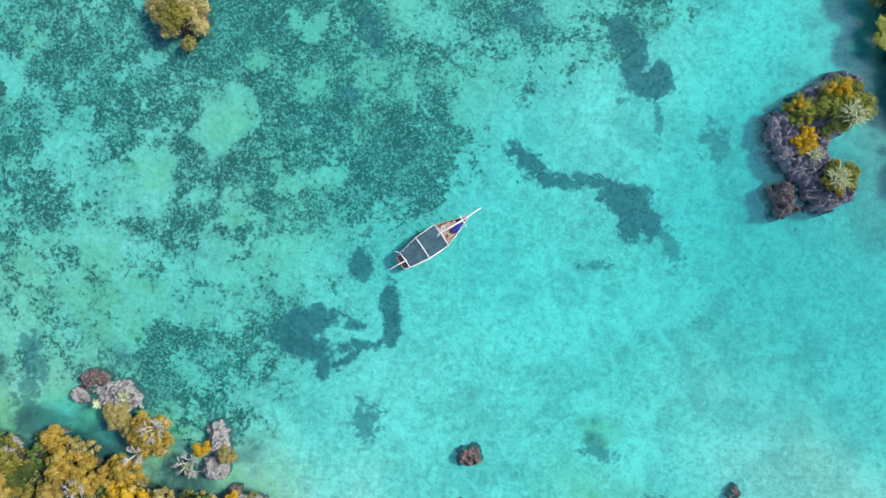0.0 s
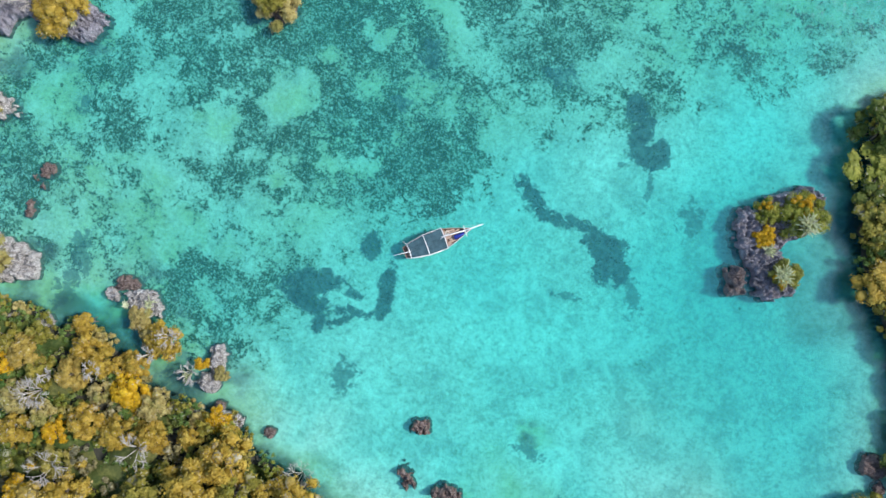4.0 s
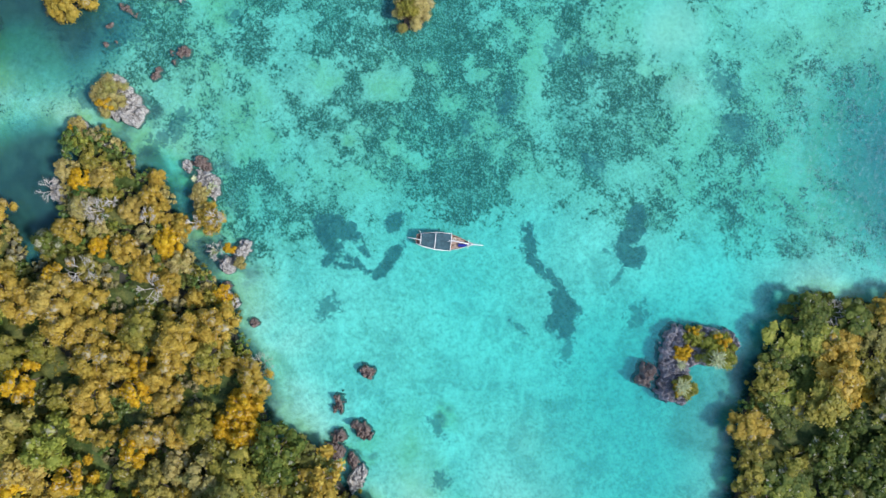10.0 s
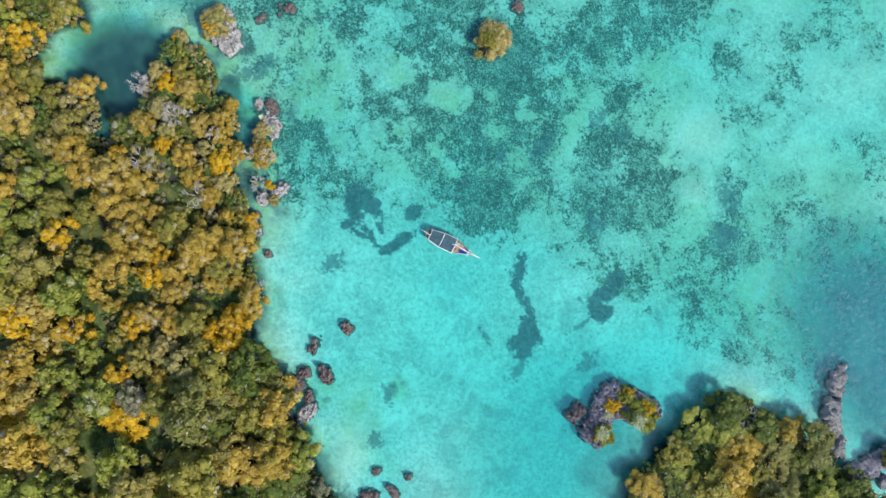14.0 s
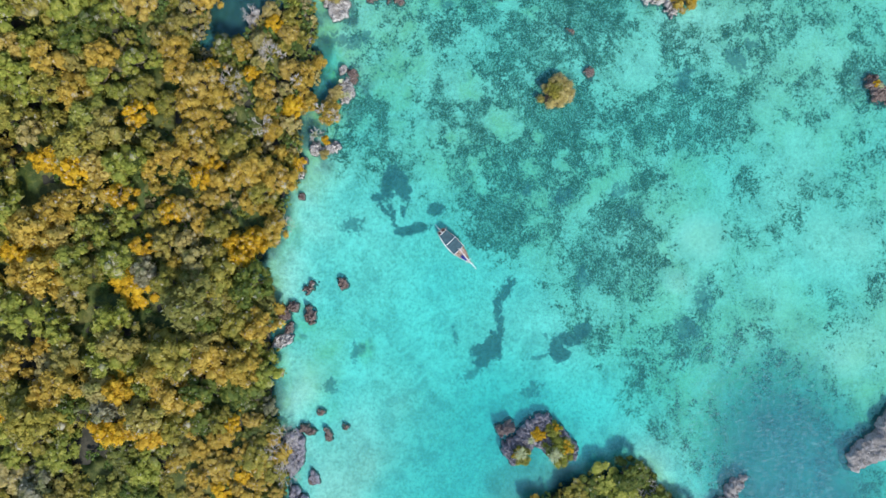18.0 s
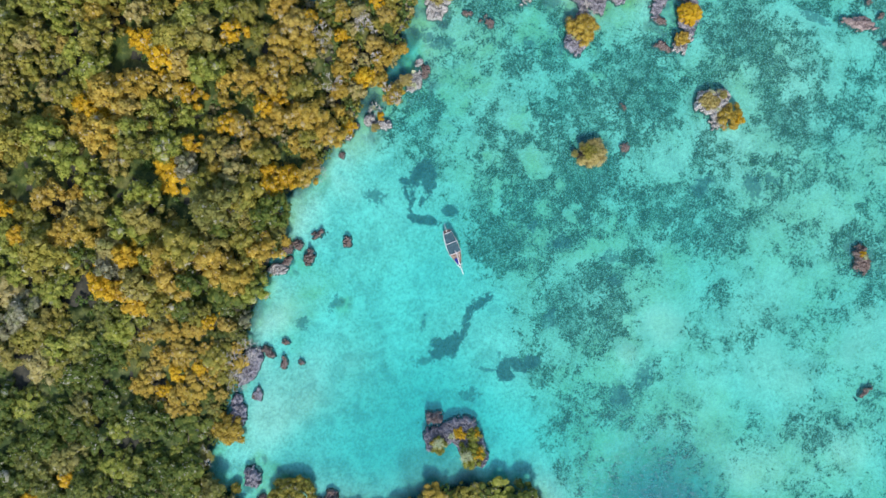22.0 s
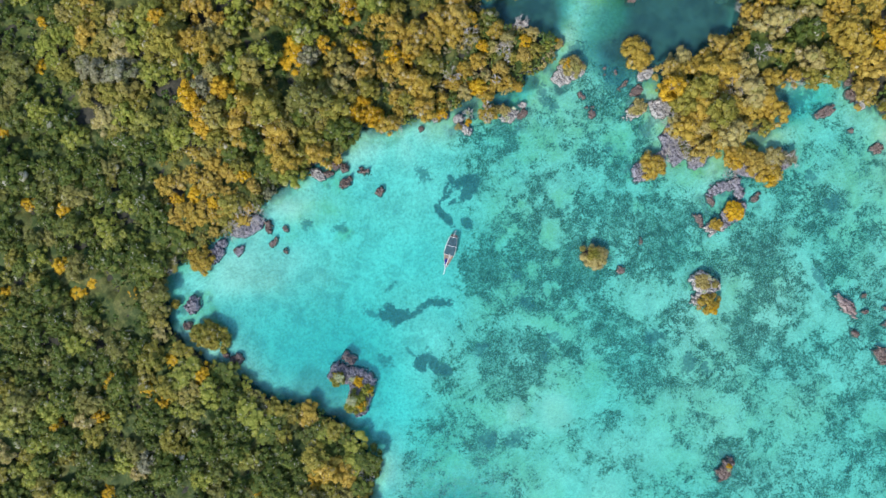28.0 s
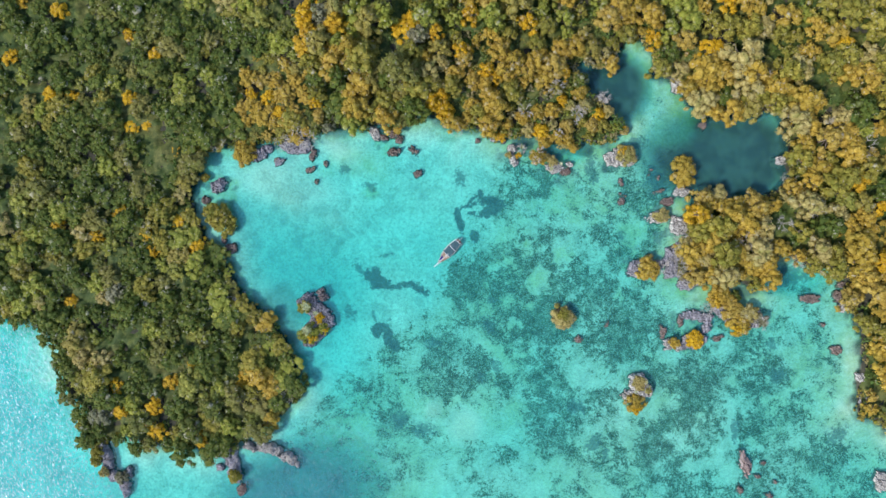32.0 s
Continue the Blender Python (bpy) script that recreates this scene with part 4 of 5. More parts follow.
kits = [crown_arrays(730 + i, 1.25, 1.5, 7, 40, 0.15, True) for i in range(3)]
for (x, y), d in zip(tries[(depth_in > -0.1) & (depth_in < 1.5)], depth_in[(depth_in > -0.1) & (depth_in < 1.5)]):
    if rng.random() > 0.42:
        continue
    kind = ("tan" if x > 5 else "green") if rng.random() < 0.45 else "olive"
    fringe[kind].add(kits[int(rng.integers(0, 3))], (x, y, 0.25 + max(0.0, d) * 0.3), rng.uniform(0.7, 1.3), rng.uniform(0, 360), 1.0, rng.random())
for kind, grove in fringe.items():
    grove.thing(kind + "_shore_scrub", LEAF[kind], "low " + kind + " scrub hanging over the waterline", "shore scrub")


def mangrove(x, y, radius, height, kind, seed):
    """A single mangrove built for its place on the headland."""
    t = root("mangrove_tree", pose(x, y, 0.6, 0, 0, seed * 37 % 360))
    tagged(t, LABELS[kind], "tree", "trees along the shore")
    part("trunk", trunk_mesh(seed, height, radius), t)
    part("crown", crown_mesh("crown", crown_arrays(seed, radius * 1.08, height, int(12 + 7 * radius), 120, 0.125, False, 0.74, True), LEAF[kind]), t)


# the headland between the bay and the creek: place, radius, height, kind
HEADLAND = [
        (33.2, 28.3, 1.4, 3.0, "ochre"), (31.4, 30.5, 1.9, 3.6, "ochre"), (31.3, 34.1, 2.2, 4.2, "ochre"), (29.0, 31.5, 1.9, 3.8, "ochre"), (26.9, 30.9, 1.2, 3.0, "ochre"), (27.2, 34.5, 1.7, 3.8, "tan"),
        (24.2, 32.9, 2.4, 4.0, "gold"), (23.5, 26.1, 2.4, 3.0, "ochre"), (25.3, 29.7, 1.6, 3.2, "ochre"), (21.1, 33.3, 2.0, 3.6, "tan"), (23.4, 38.0, 2.3, 4.2, "ochre"), (19.4, 36.6, 2.1, 4.0, "ochre"),
        (32.1, 39.7, 1.7, 4.0, "tan"), (30.0, 41.1, 1.6, 4.2, "gold"), (37.7, 34.6, 2.3, 3.6, "ochre"), (15.4, 34.6, 1.6, 3.4, "ochre"), (39.7, 37.4, 1.9, 3.6, "gold"), (41.0, 34.4, 1.9, 3.2, "olive"),
        (36.2, 39.6, 2.3, 4.0, "tan"), (42.3, 38.3, 1.8, 3.2, "tan"), (34.5, 43.3, 2.4, 4.4, "ochre"), (27.2, 38.4, 2.3, 4.3, "ochre"), (35.2, 35.6, 1.7, 3.6, "olive"), (28.4, 44.0, 2.2, 4.6, "olive")]
for i, (x, y, radius, height, kind) in enumerate(HEADLAND):
    mangrove(x, y, radius, height, kind, 400 + i)

# leafy bushes in the gaps between the crowns
stems = np.array([q[:2] for q in spots] + [q[:2] for q in HEADLAND])
bushes = {"green": Grove(), "lime": Grove(), "grey": Grove(), "olive": Grove()}
kits = [crown_arrays(760 + i, 1.25, 1.5, 9, 34, 0.14, True) for i in range(3)]
tries = rng.uniform((-8, 12), (75, 78), (9000, 2))
depth_in = inland(tries[:, 0], tries[:, 1])
placed = []
for (x, y), d in zip(tries, depth_in):
    if d < 0.6 or math.hypot(x - 27, y - 38) > 44 or np.hypot(stems[:, 0] - x, stems[:, 1] - y).min() < 1.75 or len(placed) > 420:
        continue
    if any((x - a) ** 2 + (y - b) ** 2 < 1.0 for a, b in placed):
        continue
    placed.append((x, y))
    pick = rng.random()
    kind = "green" if pick < 0.45 else "lime" if pick < 0.62 else "grey" if pick < 0.78 else "olive"
    bushes[kind].add(kits[int(rng.integers(0, 3))], (x, y, 0.9), rng.uniform(0.8, 1.6), rng.uniform(0, 360), rng.uniform(0.8, 1.3), rng.random())
for kind, grove in bushes.items():
    grove.thing(kind + "_scrub", UNDER if kind == "green" else LEAF[kind], "leafy " + kind + " scrub between the ochre mangroves", "undergrowth")

# ---------------------------------------------------------------- rocks and islets
def rock_thing(name, label, spots, material, x, y, turn=0.0, category="rock", group="", z=0.0, parent=None):
    """An eroded coral rock as one skin over blocks (dx, dy, rx, ry, height): steep broken sides, pits and pinnacles on top, its foot below the seabed."""
    seed = int(abs(x) * 13 + abs(y) * 7)
    s = np.array(spots, float)
    lo, hi = (s[:, :2] - s[:, 2:4]).min(0) * 1.25 - 0.8, (s[:, :2] + s[:, 2:4]).max(0) * 1.25 + 0.8
    cellsize = min(0.18, max(0.095, max(hi - lo) / 90)) * (1.0 if math.hypot(x - 8, y) < 50 else 1.45)
    xs, ys = np.arange(lo[0], hi[0], cellsize), np.arange(lo[1], hi[1], cellsize)
    px, py, faces = sheet(xs, ys)
    px = px + (fbm(px, py, cellsize, 1, seed + 2) - 0.5) * cellsize * 0.6
    edge, weight, lift = np.full(px.shape, -9.0), 1e-6, 0.0
    for dx, dy, rx, ry, h in spots:
        q = 1 - np.hypot((px - dx) / rx, (py - dy) / ry)
        edge = np.maximum(edge, q * min(rx, ry))
        share = np.exp(np.clip(5 * q, -20, 5))
        weight, lift = weight + share, lift + share * h * 0.8
    span = min(1.0, 0.28 + 0.3 * float(s[:, 2:4].max()))
    edge = edge + span * ((fbm(px, py, 1.9, 3, seed + 5) - 0.5) * 1.5 + (fbm(px, py, 0.55, 2, seed + 9) - 0.5) * 1.1) - 0.06
    lift = lift / weight
    top = np.where(edge > 0, lift * (0.25 + 0.6 * step(edge, 0.0, 0.45) + 0.15 * step(edge, 0.3, 1.6)), edge * 5.0)
    ridge = 1 - np.abs(2 * fbm(px, py, 0.7, 3, seed + 13) - 1)
    blocks = step(fbm(px, py, 1.5, 2, seed + 23), 0.42, 0.58) - 0.5
    pits = fbm(px, py, 0.26, 2, seed + 17)
    level = float(s[:, 4].max())
    crag = (ridge - 0.70) * 1.2 + (pits - 0.5) * 1.9 + (fbm(px, py, 0.13, 1, seed + 29) - 0.5) * 0.9 + blocks * 0.45
    top = np.where(top > -0.3, top + crag * min(0.62, 0.34 * level + 0.10), top)
    top = np.maximum(top, -2.8)
    field = top.reshape(len(ys), len(xs))
    for _ in range(3):
        pad = np.pad(field, 1, constant_values=-2.8)
        second = np.sort(np.stack([pad[:-2, 1:-1], pad[2:, 1:-1], pad[1:-1, :-2], pad[1:-1, 2:]]), 0)[2]
        field = np.minimum(field, second + 0.35)
    top = field.ravel()
    keep = (top[faces] > -2.75).any(1)
    faces = faces[keep]
    index = np.full(len(px), -1)
    used_v = np.unique(faces)
    index[used_v] = np.arange(len(used_v))
    ob = new(name, mesh_np(name, np.column_stack([px, py, top])[used_v], index[faces], material))
    if parent is not None:
        ob.parent = parent
        return ob
    ob.matrix_basis = pose(x, y, z, 0, 0, turn)
    return tagged(ob, label, category, group)


def islet(label, heads, material, x, y, turn=0.0):
    """An islet of several rock heads that have grown together."""
    t = tagged(root("coral_islet", pose(x, y, 0, 0, 0, turn)), label, "islet")
    for k, spots in enumerate(heads):
        rock_thing("rock_head", "", spots, material, x + 5 * k, y, parent=t)


def bush(x, y, z, radius, height, kind, label, lobes=10, category="bush", seed=None, gold=0):
    """A low shrub with several stems and a lobed crown; gold: how many lobes have turned golden."""
    s = seed if seed is not None else int(abs(x * 17) + abs(y * 29))
    kit = crown_arrays(s, radius * 1.06, height, max(lobes + 6, int(12 + 7 * radius)), *((140, 0.12, False, 0.70) if math.hypot(x - 6, y - 4) < 52 else (76, 0.17, False, 0.74)), round_plan=True)
    t = root("shore_bush", pose(x, y, z, 0, 0, s * 47 % 360))
    tagged(t, label, category)
    part("crown", crown_mesh("crown", kit, LEAF[kind]), t)
    if gold:
        kit = crown_arrays(s + 3, radius * 0.5, height * 0.55, gold + 5, 150, 0.11, False, 0.70)
        part("golden_sprays", crown_mesh("golden_sprays", kit, LEAF["gold"], (radius * 0.4, radius * 0.3, height * 0.55)), t, "golden yellow leaf sprays")
    r = random.Random(s)
    for k in range(4):
        bm = bmesh.new()
        a = k * 1.6 + r.uniform(-0.4, 0.4)
        tube(bm, [(0.1 * math.cos(a), 0.1 * math.sin(a), -0.7), (0.4 * radius * math.cos(a), 0.4 * radius * math.sin(a), height * 0.35), (0.62 * radius * math.cos(a), 0.62 * radius * math.sin(a), height * 0.6)], [0.10, 0.07, 0.03], 5)
        part("stem", finish("stem", bm, BARK), t)
    return t


def rosette(x, y, z, size, n=46, seed=1):
    """A spiky shrub of pale arching blades."""
    r = random.Random(seed)
    bm = bmesh.new()
    for k in range(n):
        a, up = r.uniform(0, math.tau), r.uniform(0.25, 1.25)
        length = size * r.uniform(0.6, 1.1)
        base = Vector((r.uniform(-0.3, 0.3) * size, r.uniform(-0.3, 0.3) * size, 0))
        d = Vector((math.cos(a) * math.cos(up), math.sin(a) * math.cos(up), math.sin(up)))
        side = Vector((-math.sin(a), math.cos(a), 0)) * 0.055 * (0.7 + size * 0.4)
        mid = base + d * length * 0.6
        tip = base + d * length + Vector((0, 0, -0.22 * length))
        q = [bm.verts.new(base - side), bm.verts.new(base + side), bm.verts.new(mid + side * 0.9), bm.verts.new(mid - side * 0.9), bm.verts.new(tip), bm.verts.new(mid + Vector((0, 0, 0.05)))]
        bm.faces.new((q[0], q[1], q[2], q[5])), bm.faces.new((q[0], q[5], q[3])), bm.faces.new((q[5], q[2], q[4])), bm.faces.new((q[3], q[5], q[4]))
    ob = new("spiky_shrub", finish("spiky_shrub", bm, BLADE, False))
    ob.matrix_basis = pose(x, y, z, 0, 0, seed * 31)
    return tagged(ob, "spiky shrub of pale green blades on coral rock", "shrub", "spiky shrubs on the rocks")


def bare_shrub(x, y, z, size, seed, label="leafless shrub of bleached grey branches at the shore"):
    """A leafless tangle: a few stems that fork twice, each stem a part."""
    r = random.Random(seed)
    t = root("bare_shrub", pose(x, y, z, 0, 0, seed * 53))
    tagged(t, label, "shrub", "leafless shrubs")
    for k in range(6):
        bm = bmesh.new()
        a = k * math.tau / 6 + r.uniform(-0.5, 0.5)
        p = Vector((0.1 * math.cos(a), 0.1 * math.sin(a), -0.6))
        q = Vector((math.cos(a) * size * 0.4, math.sin(a) * size * 0.4, size * r.uniform(0.35, 0.6)))
        tube(bm, [p, p.lerp(q, 0.5) + Vector((0, 0, 0.15)), q], [0.06, 0.05, 0.035], 5)
        for j in range(5):
            b = a + r.uniform(-1.1, 1.1)
            e = q + Vector((math.cos(b), math.sin(b), r.uniform(0.0, 0.5))) * size * r.uniform(0.3, 0.6)
            tube(bm, [q, q.lerp(e, 0.5) + Vector((0, 0, 0.08)), e], [0.034, 0.026, 0.014], 4)
            for i in range(3):
                c = b + r.uniform(-1.2, 1.2)
                s = q.lerp(e, r.uniform(0.4, 0.95))
                tube(bm, [s, s + Vector((math.cos(c), math.sin(c), r.uniform(-0.1, 0.5))) * size * r.uniform(0.15, 0.32)], [0.028, 0.012], 4)
        part("branch", finish("branch", bm, BLEACHED), t)
    return t


# the islet with two rock heads in the bay mouth
islet("grey undercut coral islet topped with bushes", [[(0, 0, 3.3, 3.0, 1.6), (-1.6, -2.4, 2.2, 1.8, 1.3)], [(3.1, 2.8, 2.2, 2.2, 1.3), (1.4, 5.2, 2.3, 2.1, 1.3), (1.6, 3.0, 2.0, 2.2, 1.3), (-0.2, 3.2, 1.8, 1.9, 1.1)], [(-2.4, 8.4, 2.6, 2.3, 1.4), (-0.6, 6.6, 2.2, 2.3, 1.3)]], LIMESTONE, -37.0, -21.4)
bush(-38.4, -21.8, 0.9, 3.1, 1.9, "lime", "yellow-green and gold bush spread over a coral islet", 12, gold=3)
bush(-34.5, -20.4, 0.8, 1.7, 1.2, "lime", "small yellow-green bush on a coral islet", 6, gold=2)
bush(-35.6, -17.5, 0.8, 1.5, 1.1, "gold", "bright orange-yellow bush on grey coral rock", 7)
bush(-39.6, -14.6, 0.9, 2.0, 1.3, "lime", "green and tan bush on grey coral rock", 7, gold=2)
rosette(-38.8, -20.6, 2.6, 1.7, 120, 3), rosette(-39.0, -14.3, 1.9, 1.5, 110, 4), rosette(-36.6, -16.2, 1.5, 1.1, 50, 5)
rock_thing("stack_rock", "dark grey-brown rock stack beside a coral islet", [(0, 0, 1.4, 1.8, 1.3), (-0.3, -0.9, 1.1, 1.1, 1.2)], mat_rock("grey_brown_rock", (0.08, 0.055, 0.05), (0.20, 0.16, 0.15), (0.36, 0.33, 0.33)), -35.1, -11.2, 30)

# the round bush islet and the pale rock islet out in the meadow
rock_thing("rock_ledge", "low brown rock ledge under a round bush", [(0, 0, 2.7, 2.6, 0.7)], RED_ROCK, 30.6, -17.3)
bush(30.4, -17.2, 0.35, 3.4, 2.1, "tan", "round pale ochre bush with a green heart, alone in the lagoon", 34)
bush(30.4, -16.7, 1.6, 1.8, 1.2, "olive", "olive green shrub in the middle of an ochre bush", 7)
rock_thing("reef_rock", "small pinkish rock just under the surface", [(0, 0, 1.3, 1.0, 0.35)], RED_ROCK, 34.9, -23.4, 20)
rock_thing("reef_rock", "small pinkish rock just under the surface", [(0, 0, 0.9, 0.7, 0.25)], RED_ROCK, 42.6, -19.5, 60)
islet("pale grey rugged coral islet with golden bushes", [[(0, 0, 3.6, 2.8, 1.7), (-1.2, 2.2, 2.2, 1.6, 1.4)], [(-1.0, -2.8, 3.0, 2.0, 1.1)]], PALE_ROCK, 51.8, -36.6, -15)
bush(50.0, -40.6, 0.8, 2.9, 1.7, "ochre", "ochre bush on the edge of a pale coral islet", 11, gold=5)
bush(51.2, -35.2, 1.0, 2.2, 1.2, "tan", "low tan shrub on pale coral rock", 8)
rosette(52.8, -34.6, 1.5, 1.0, 34, 31), rosette(50.2, -37.6, 1.3, 0.9, 34, 32), rosette(53.8, -36.0, 1.5, 0.8, 30, 33)
bush(53.4, -37.0, 1.6, 0.9, 0.7, "tan", "low tan shrub on pale coral rock", 5)

# lone rocks: place, half length, half width, height, turn
RUST = "rust-brown weathered rock standing in shallow water"
for x, y, a, b, h, turn in [(-9.2, 21.7, 1.3, 1.0, 0.9, 20), (-10.4, 28.3, 1.4, 0.8, 0.8, -50), (-15.5, 27.6, 2.0, 1.2, 1.1, 10), (-14.0, 31.0, 1.1, 1.3, 0.9, 0),
                            (-15.6, 32.9, 1.7, 1.3, 1.0, 40), (-18.0, 31.5, 1.0, 1.3, 0.9, 70), (7.5, 30.7, 0.6, 1.0, 0.5, 30), (9.4, -92.2, 1.9, 0.8, 0.5, -20),
                            (46.4, 16.2, 1.5, 0.6, 0.45, -30), (46.4, 19.6, 0.5, 1.4, 0.45, 30), (57.1, 17.0, 1.3, 0.6, 0.4, 10), (56.7, 20.6, 0.7, 0.9, 0.4, 0),
                            (54.4, 22.4, 0.6, 1.5, 0.5, -20), (46.7, 14.0, 1.3, 0.9, 0.4, 50), (59.0, 14.2, 1.9, 1.2, 0.6, 0), (31.8, 22.5, 1.2, 1.0, 0.8, 20), (14.5, 30.7, 1.3, 0.9, 0.8, 20), (30.6, 22.1, 0.9, 0.7, 0.35, 0), (-36.6, 19.6, 0.5, 0.7, 0.3, 0), (60.6, 1.3, 1.3, 1.0, 0.7, 0), (62.7, -18.5, 0.8, 1.2, 0.7, 0), (73.6, -22.7, 0.9, 0.6, 0.5, 0), (-57.2, -64.8, 1.2, 1.7, 0.8, 0),
                            (68.7, 34.9, 1.4, 0.8, 0.3, 10)]:
    rock_thing("shore_rock", RUST, [(0, 0, a, b, h), (a * 0.5, b * 0.4, a * 0.6, b * 0.6, h * 0.7)], RED_ROCK, x, y, turn, group="lone rocks in the shallows")
for x, y, a, b, h, turn in [(85.5, -57.2, 0.9, 0.6, 0.4, 40), (83.7, -61.0, 1.0, 0.6, 0.4, 0), (88.7, -62.3, 0.8, 0.6, 0.3, 0), (79.2, -64.8, 1.6, 0.9, 0.6, 120),
                            (82.2, -72.3, 1.6, 2.2, 0.9, 0), (87.0, -66.5, 1.0, 1.3, 0.5, 20), (98.2, -12.5, 2.6, 1.1, 0.6, 0), (105.8, -11.5, 1.7, 1.6, 0.8, 0), (105.0, -26.4, 1.7, 1.3, 0.7, 20),
                            (106.5, -8.6, 1.6, 0.9, 0.6, 30), (57.9, -21.8, 0.9, 2.3, 0.6, 10), (72.8, -23.3, 1.0, 0.7, 0.5, 0), (-66.8, 14.6, 1.3, 1.0, 0.9, 0),
                            (-60.0, 1.6, 1.9, 1.3, 0.8, 20), (-37.6, 27.0, 0.9, 1.4, 0.8, -20), (-38.6, 22.8, 1.5, 0.7, 0.4, 30), (-47.4, 25.3, 0.9, 0.9, 0.5, 0),
                            (-34.0, 24.5, 0.6, 0.8, 0.3, 0), (-62.0, 3.6, 0.8, 0.9, 0.5, 0), (101.5, -19.5, 0.8, 0.6, 0.4, 0)]:
    rock_thing("shore_rock", "brown pitted rock half sunk near the shore", [(0, 0, a, b, h), (-a * 0.4, b * 0.5, a * 0.6, b * 0.6, h * 0.6)], RED_ROCK, x, y, turn, group="lone rocks in the shallows")
rock_thing("rugged_rock", "reddish rugged rock with a pale crest in the lagoon", [(0, 0, 2.6, 1.7, 1.2), (1.6, 0.6, 1.6, 1.3, 1.1), (-1.4, -0.5, 1.5, 1.2, 0.7)], RED_ROCK, 34.5, -79.6, 15)
rosette(35.3, -79.2, 1.1, 0.9, 30, 9)
bush(35.8, -78.6, 0.7, 0.7, 0.6, "gold", "tiny golden shrub on a reddish rock", 4)
rock_thing("long_rock", "long pinkish-grey rock lying in the shallows", [(0, 0, 3.2, 1.3, 1.0), (-1.6, 0.2, 1.7, 1.1, 0.8)], mat_rock("pinkish_grey_rock", (0.14, 0.09, 0.08), (0.34, 0.26, 0.24), (0.52, 0.44, 0.42)), 80.2, -57.6, 103)

# pale rocks and ledges along the shore: place, half length, half width, height, turn
PALE = "pale weathered coral rock at the foot of the mangroves"
for x, y, a, b, h, turn in [(-20.4, 32.8, 1.3, 1.9, 1.2, 10), (44.4, 25.6, 2.1, 2.2, 1.6, 30), (46.8, 26.5, 3.3, 3.0, 1.8, 0), (28.2, 23.4, 2.0, 1.6, 1.4, 10), (32.3, 24.3, 0.8, 0.7, 0.8, 0),
                            (17.1, 25.7, 1.4, 1.8, 1.4, 10), (16.7, 28.6, 1.5, 1.3, 1.3, 0), (12.6, 31.7, 1.6, 1.5, 1.2, 20), (16.9, 32.8, 1.0, 0.9, 1.0, 0), (42.0, 31.6, 0.9, 1.0, 1.4, 0), (62.9, 16.7, 2.0, 1.4, 1.3, 10), (56.3, 9.8, 2.8, 1.8, 1.4, 0),
                            (62.3, 7.5, 2.5, 2.6, 1.6, 0), (40.3, 42.2, 2.7, 1.3, 1.3, -10), (61.6, 45.9, 1.7, 2.6, 1.6, 0), (90.0, 25.0, 1.6, 1.3, 1.5, 0),
                            (60.2, -24.9, 2.4, 1.5, 1.1, 0), (38.4, 31.2, 1.3, 1.1, 1.4, 0), (112.0, -33.8, 1.8, 1.4, 1.2, 0), (106.6, -14.7, 1.3, 1.6, 1.0, 0), (47.4, 33.5, 1.5, 1.4, 1.4, 0), (117.6, -62.0, 2.0, 2.6, 1.4, 0)]:
    rock_thing("coral_rock", PALE, [(0, 0, a, b, h), (a * 0.55, -b * 0.3, a * 0.55, b * 0.6, h * 0.8), (-a * 0.45, b * 0.5, a * 0.5, b * 0.5, h * 0.7)], PALE_ROCK, x, y, turn, group="pale rocks along the shore")
GREY = "grey jagged coral rock at the edge of the woodland"
for x, y, a, b, h, turn in [(-63.6, 18.6, 2.4, 1.8, 1.5, 20), (-52.3, 26.8, 2.2, 1.7, 1.4, 0), (-49.8, 28.7, 1.7, 1.2, 1.0, 0), (-41.8, 29.3, 4.2, 2.0, 1.3, 0),
                            (52.2, -4.2, 3.6, 2.7, 1.6, 0), (62.4, -0.6, 4.0, 3.6, 1.7, 0), (68.8, -17.1, 3.3, 1.3, 1.2, -10), (69.8, -20.2, 1.5, 2.0, 1.2, 0),
                            (66.4, -24.0, 3.8, 1.8, 1.0, 10), (82.6, -17.8, 2.0, 2.4, 1.4, 0), (-46.8, 25.0, 1.2, 1.1, 0.7, 0), (-54.0, 27.2, 1.3, 2.0, 1.2, 0), (60.0, -4.6, 1.8, 2.8, 1.3, 0),
                            (76.5, -17.0, 5.6, 2.6, 1.0, -40), (64.5, -8.6, 2.5, 1.6, 1.3, 0), (56.9, -3.1, 1.6, 1.3, 1.1, 0), (64.7, -16.8, 2.6, 1.0, 0.9, 8), (66.1, -2.1, 1.9, 1.6, 1.4, 0), (112.6, -38.0, 1.2, 4.0, 1.4, 0)]:
    rock_thing("coral_rock", GREY, [(0, 0, a, b, h), (a * 0.5, b * 0.35, a * 0.5, b * 0.65, h * 0.85), (-a * 0.5, -b * 0.3, a * 0.55, b * 0.6, h * 0.7)], LIMESTONE, x, y, turn, group="grey rocks along the shore")
# rock spits on the outer side
rock_thing("rock_spit", "long jagged grey coral spit facing the open sea", [(0, 0, 2.6, 2.0, 1.6), (1.2, -1.6, 2.8, 2.2, 1.8), (3.0, -3.6, 3.2, 2.6, 2.0), (5.4, -5.4, 3.4, 2.8, 2.2), (7.8, -7.4, 3.6, 3.0, 2.2), (10.0, -10.0, 3.6, 3.2, 2.2), (12.0, -13.0, 3.6, 3.8, 2.0), (13.6, -17.0, 4.0, 5.0, 2.0)], GREY_ROCK, -36.6, -79.6)
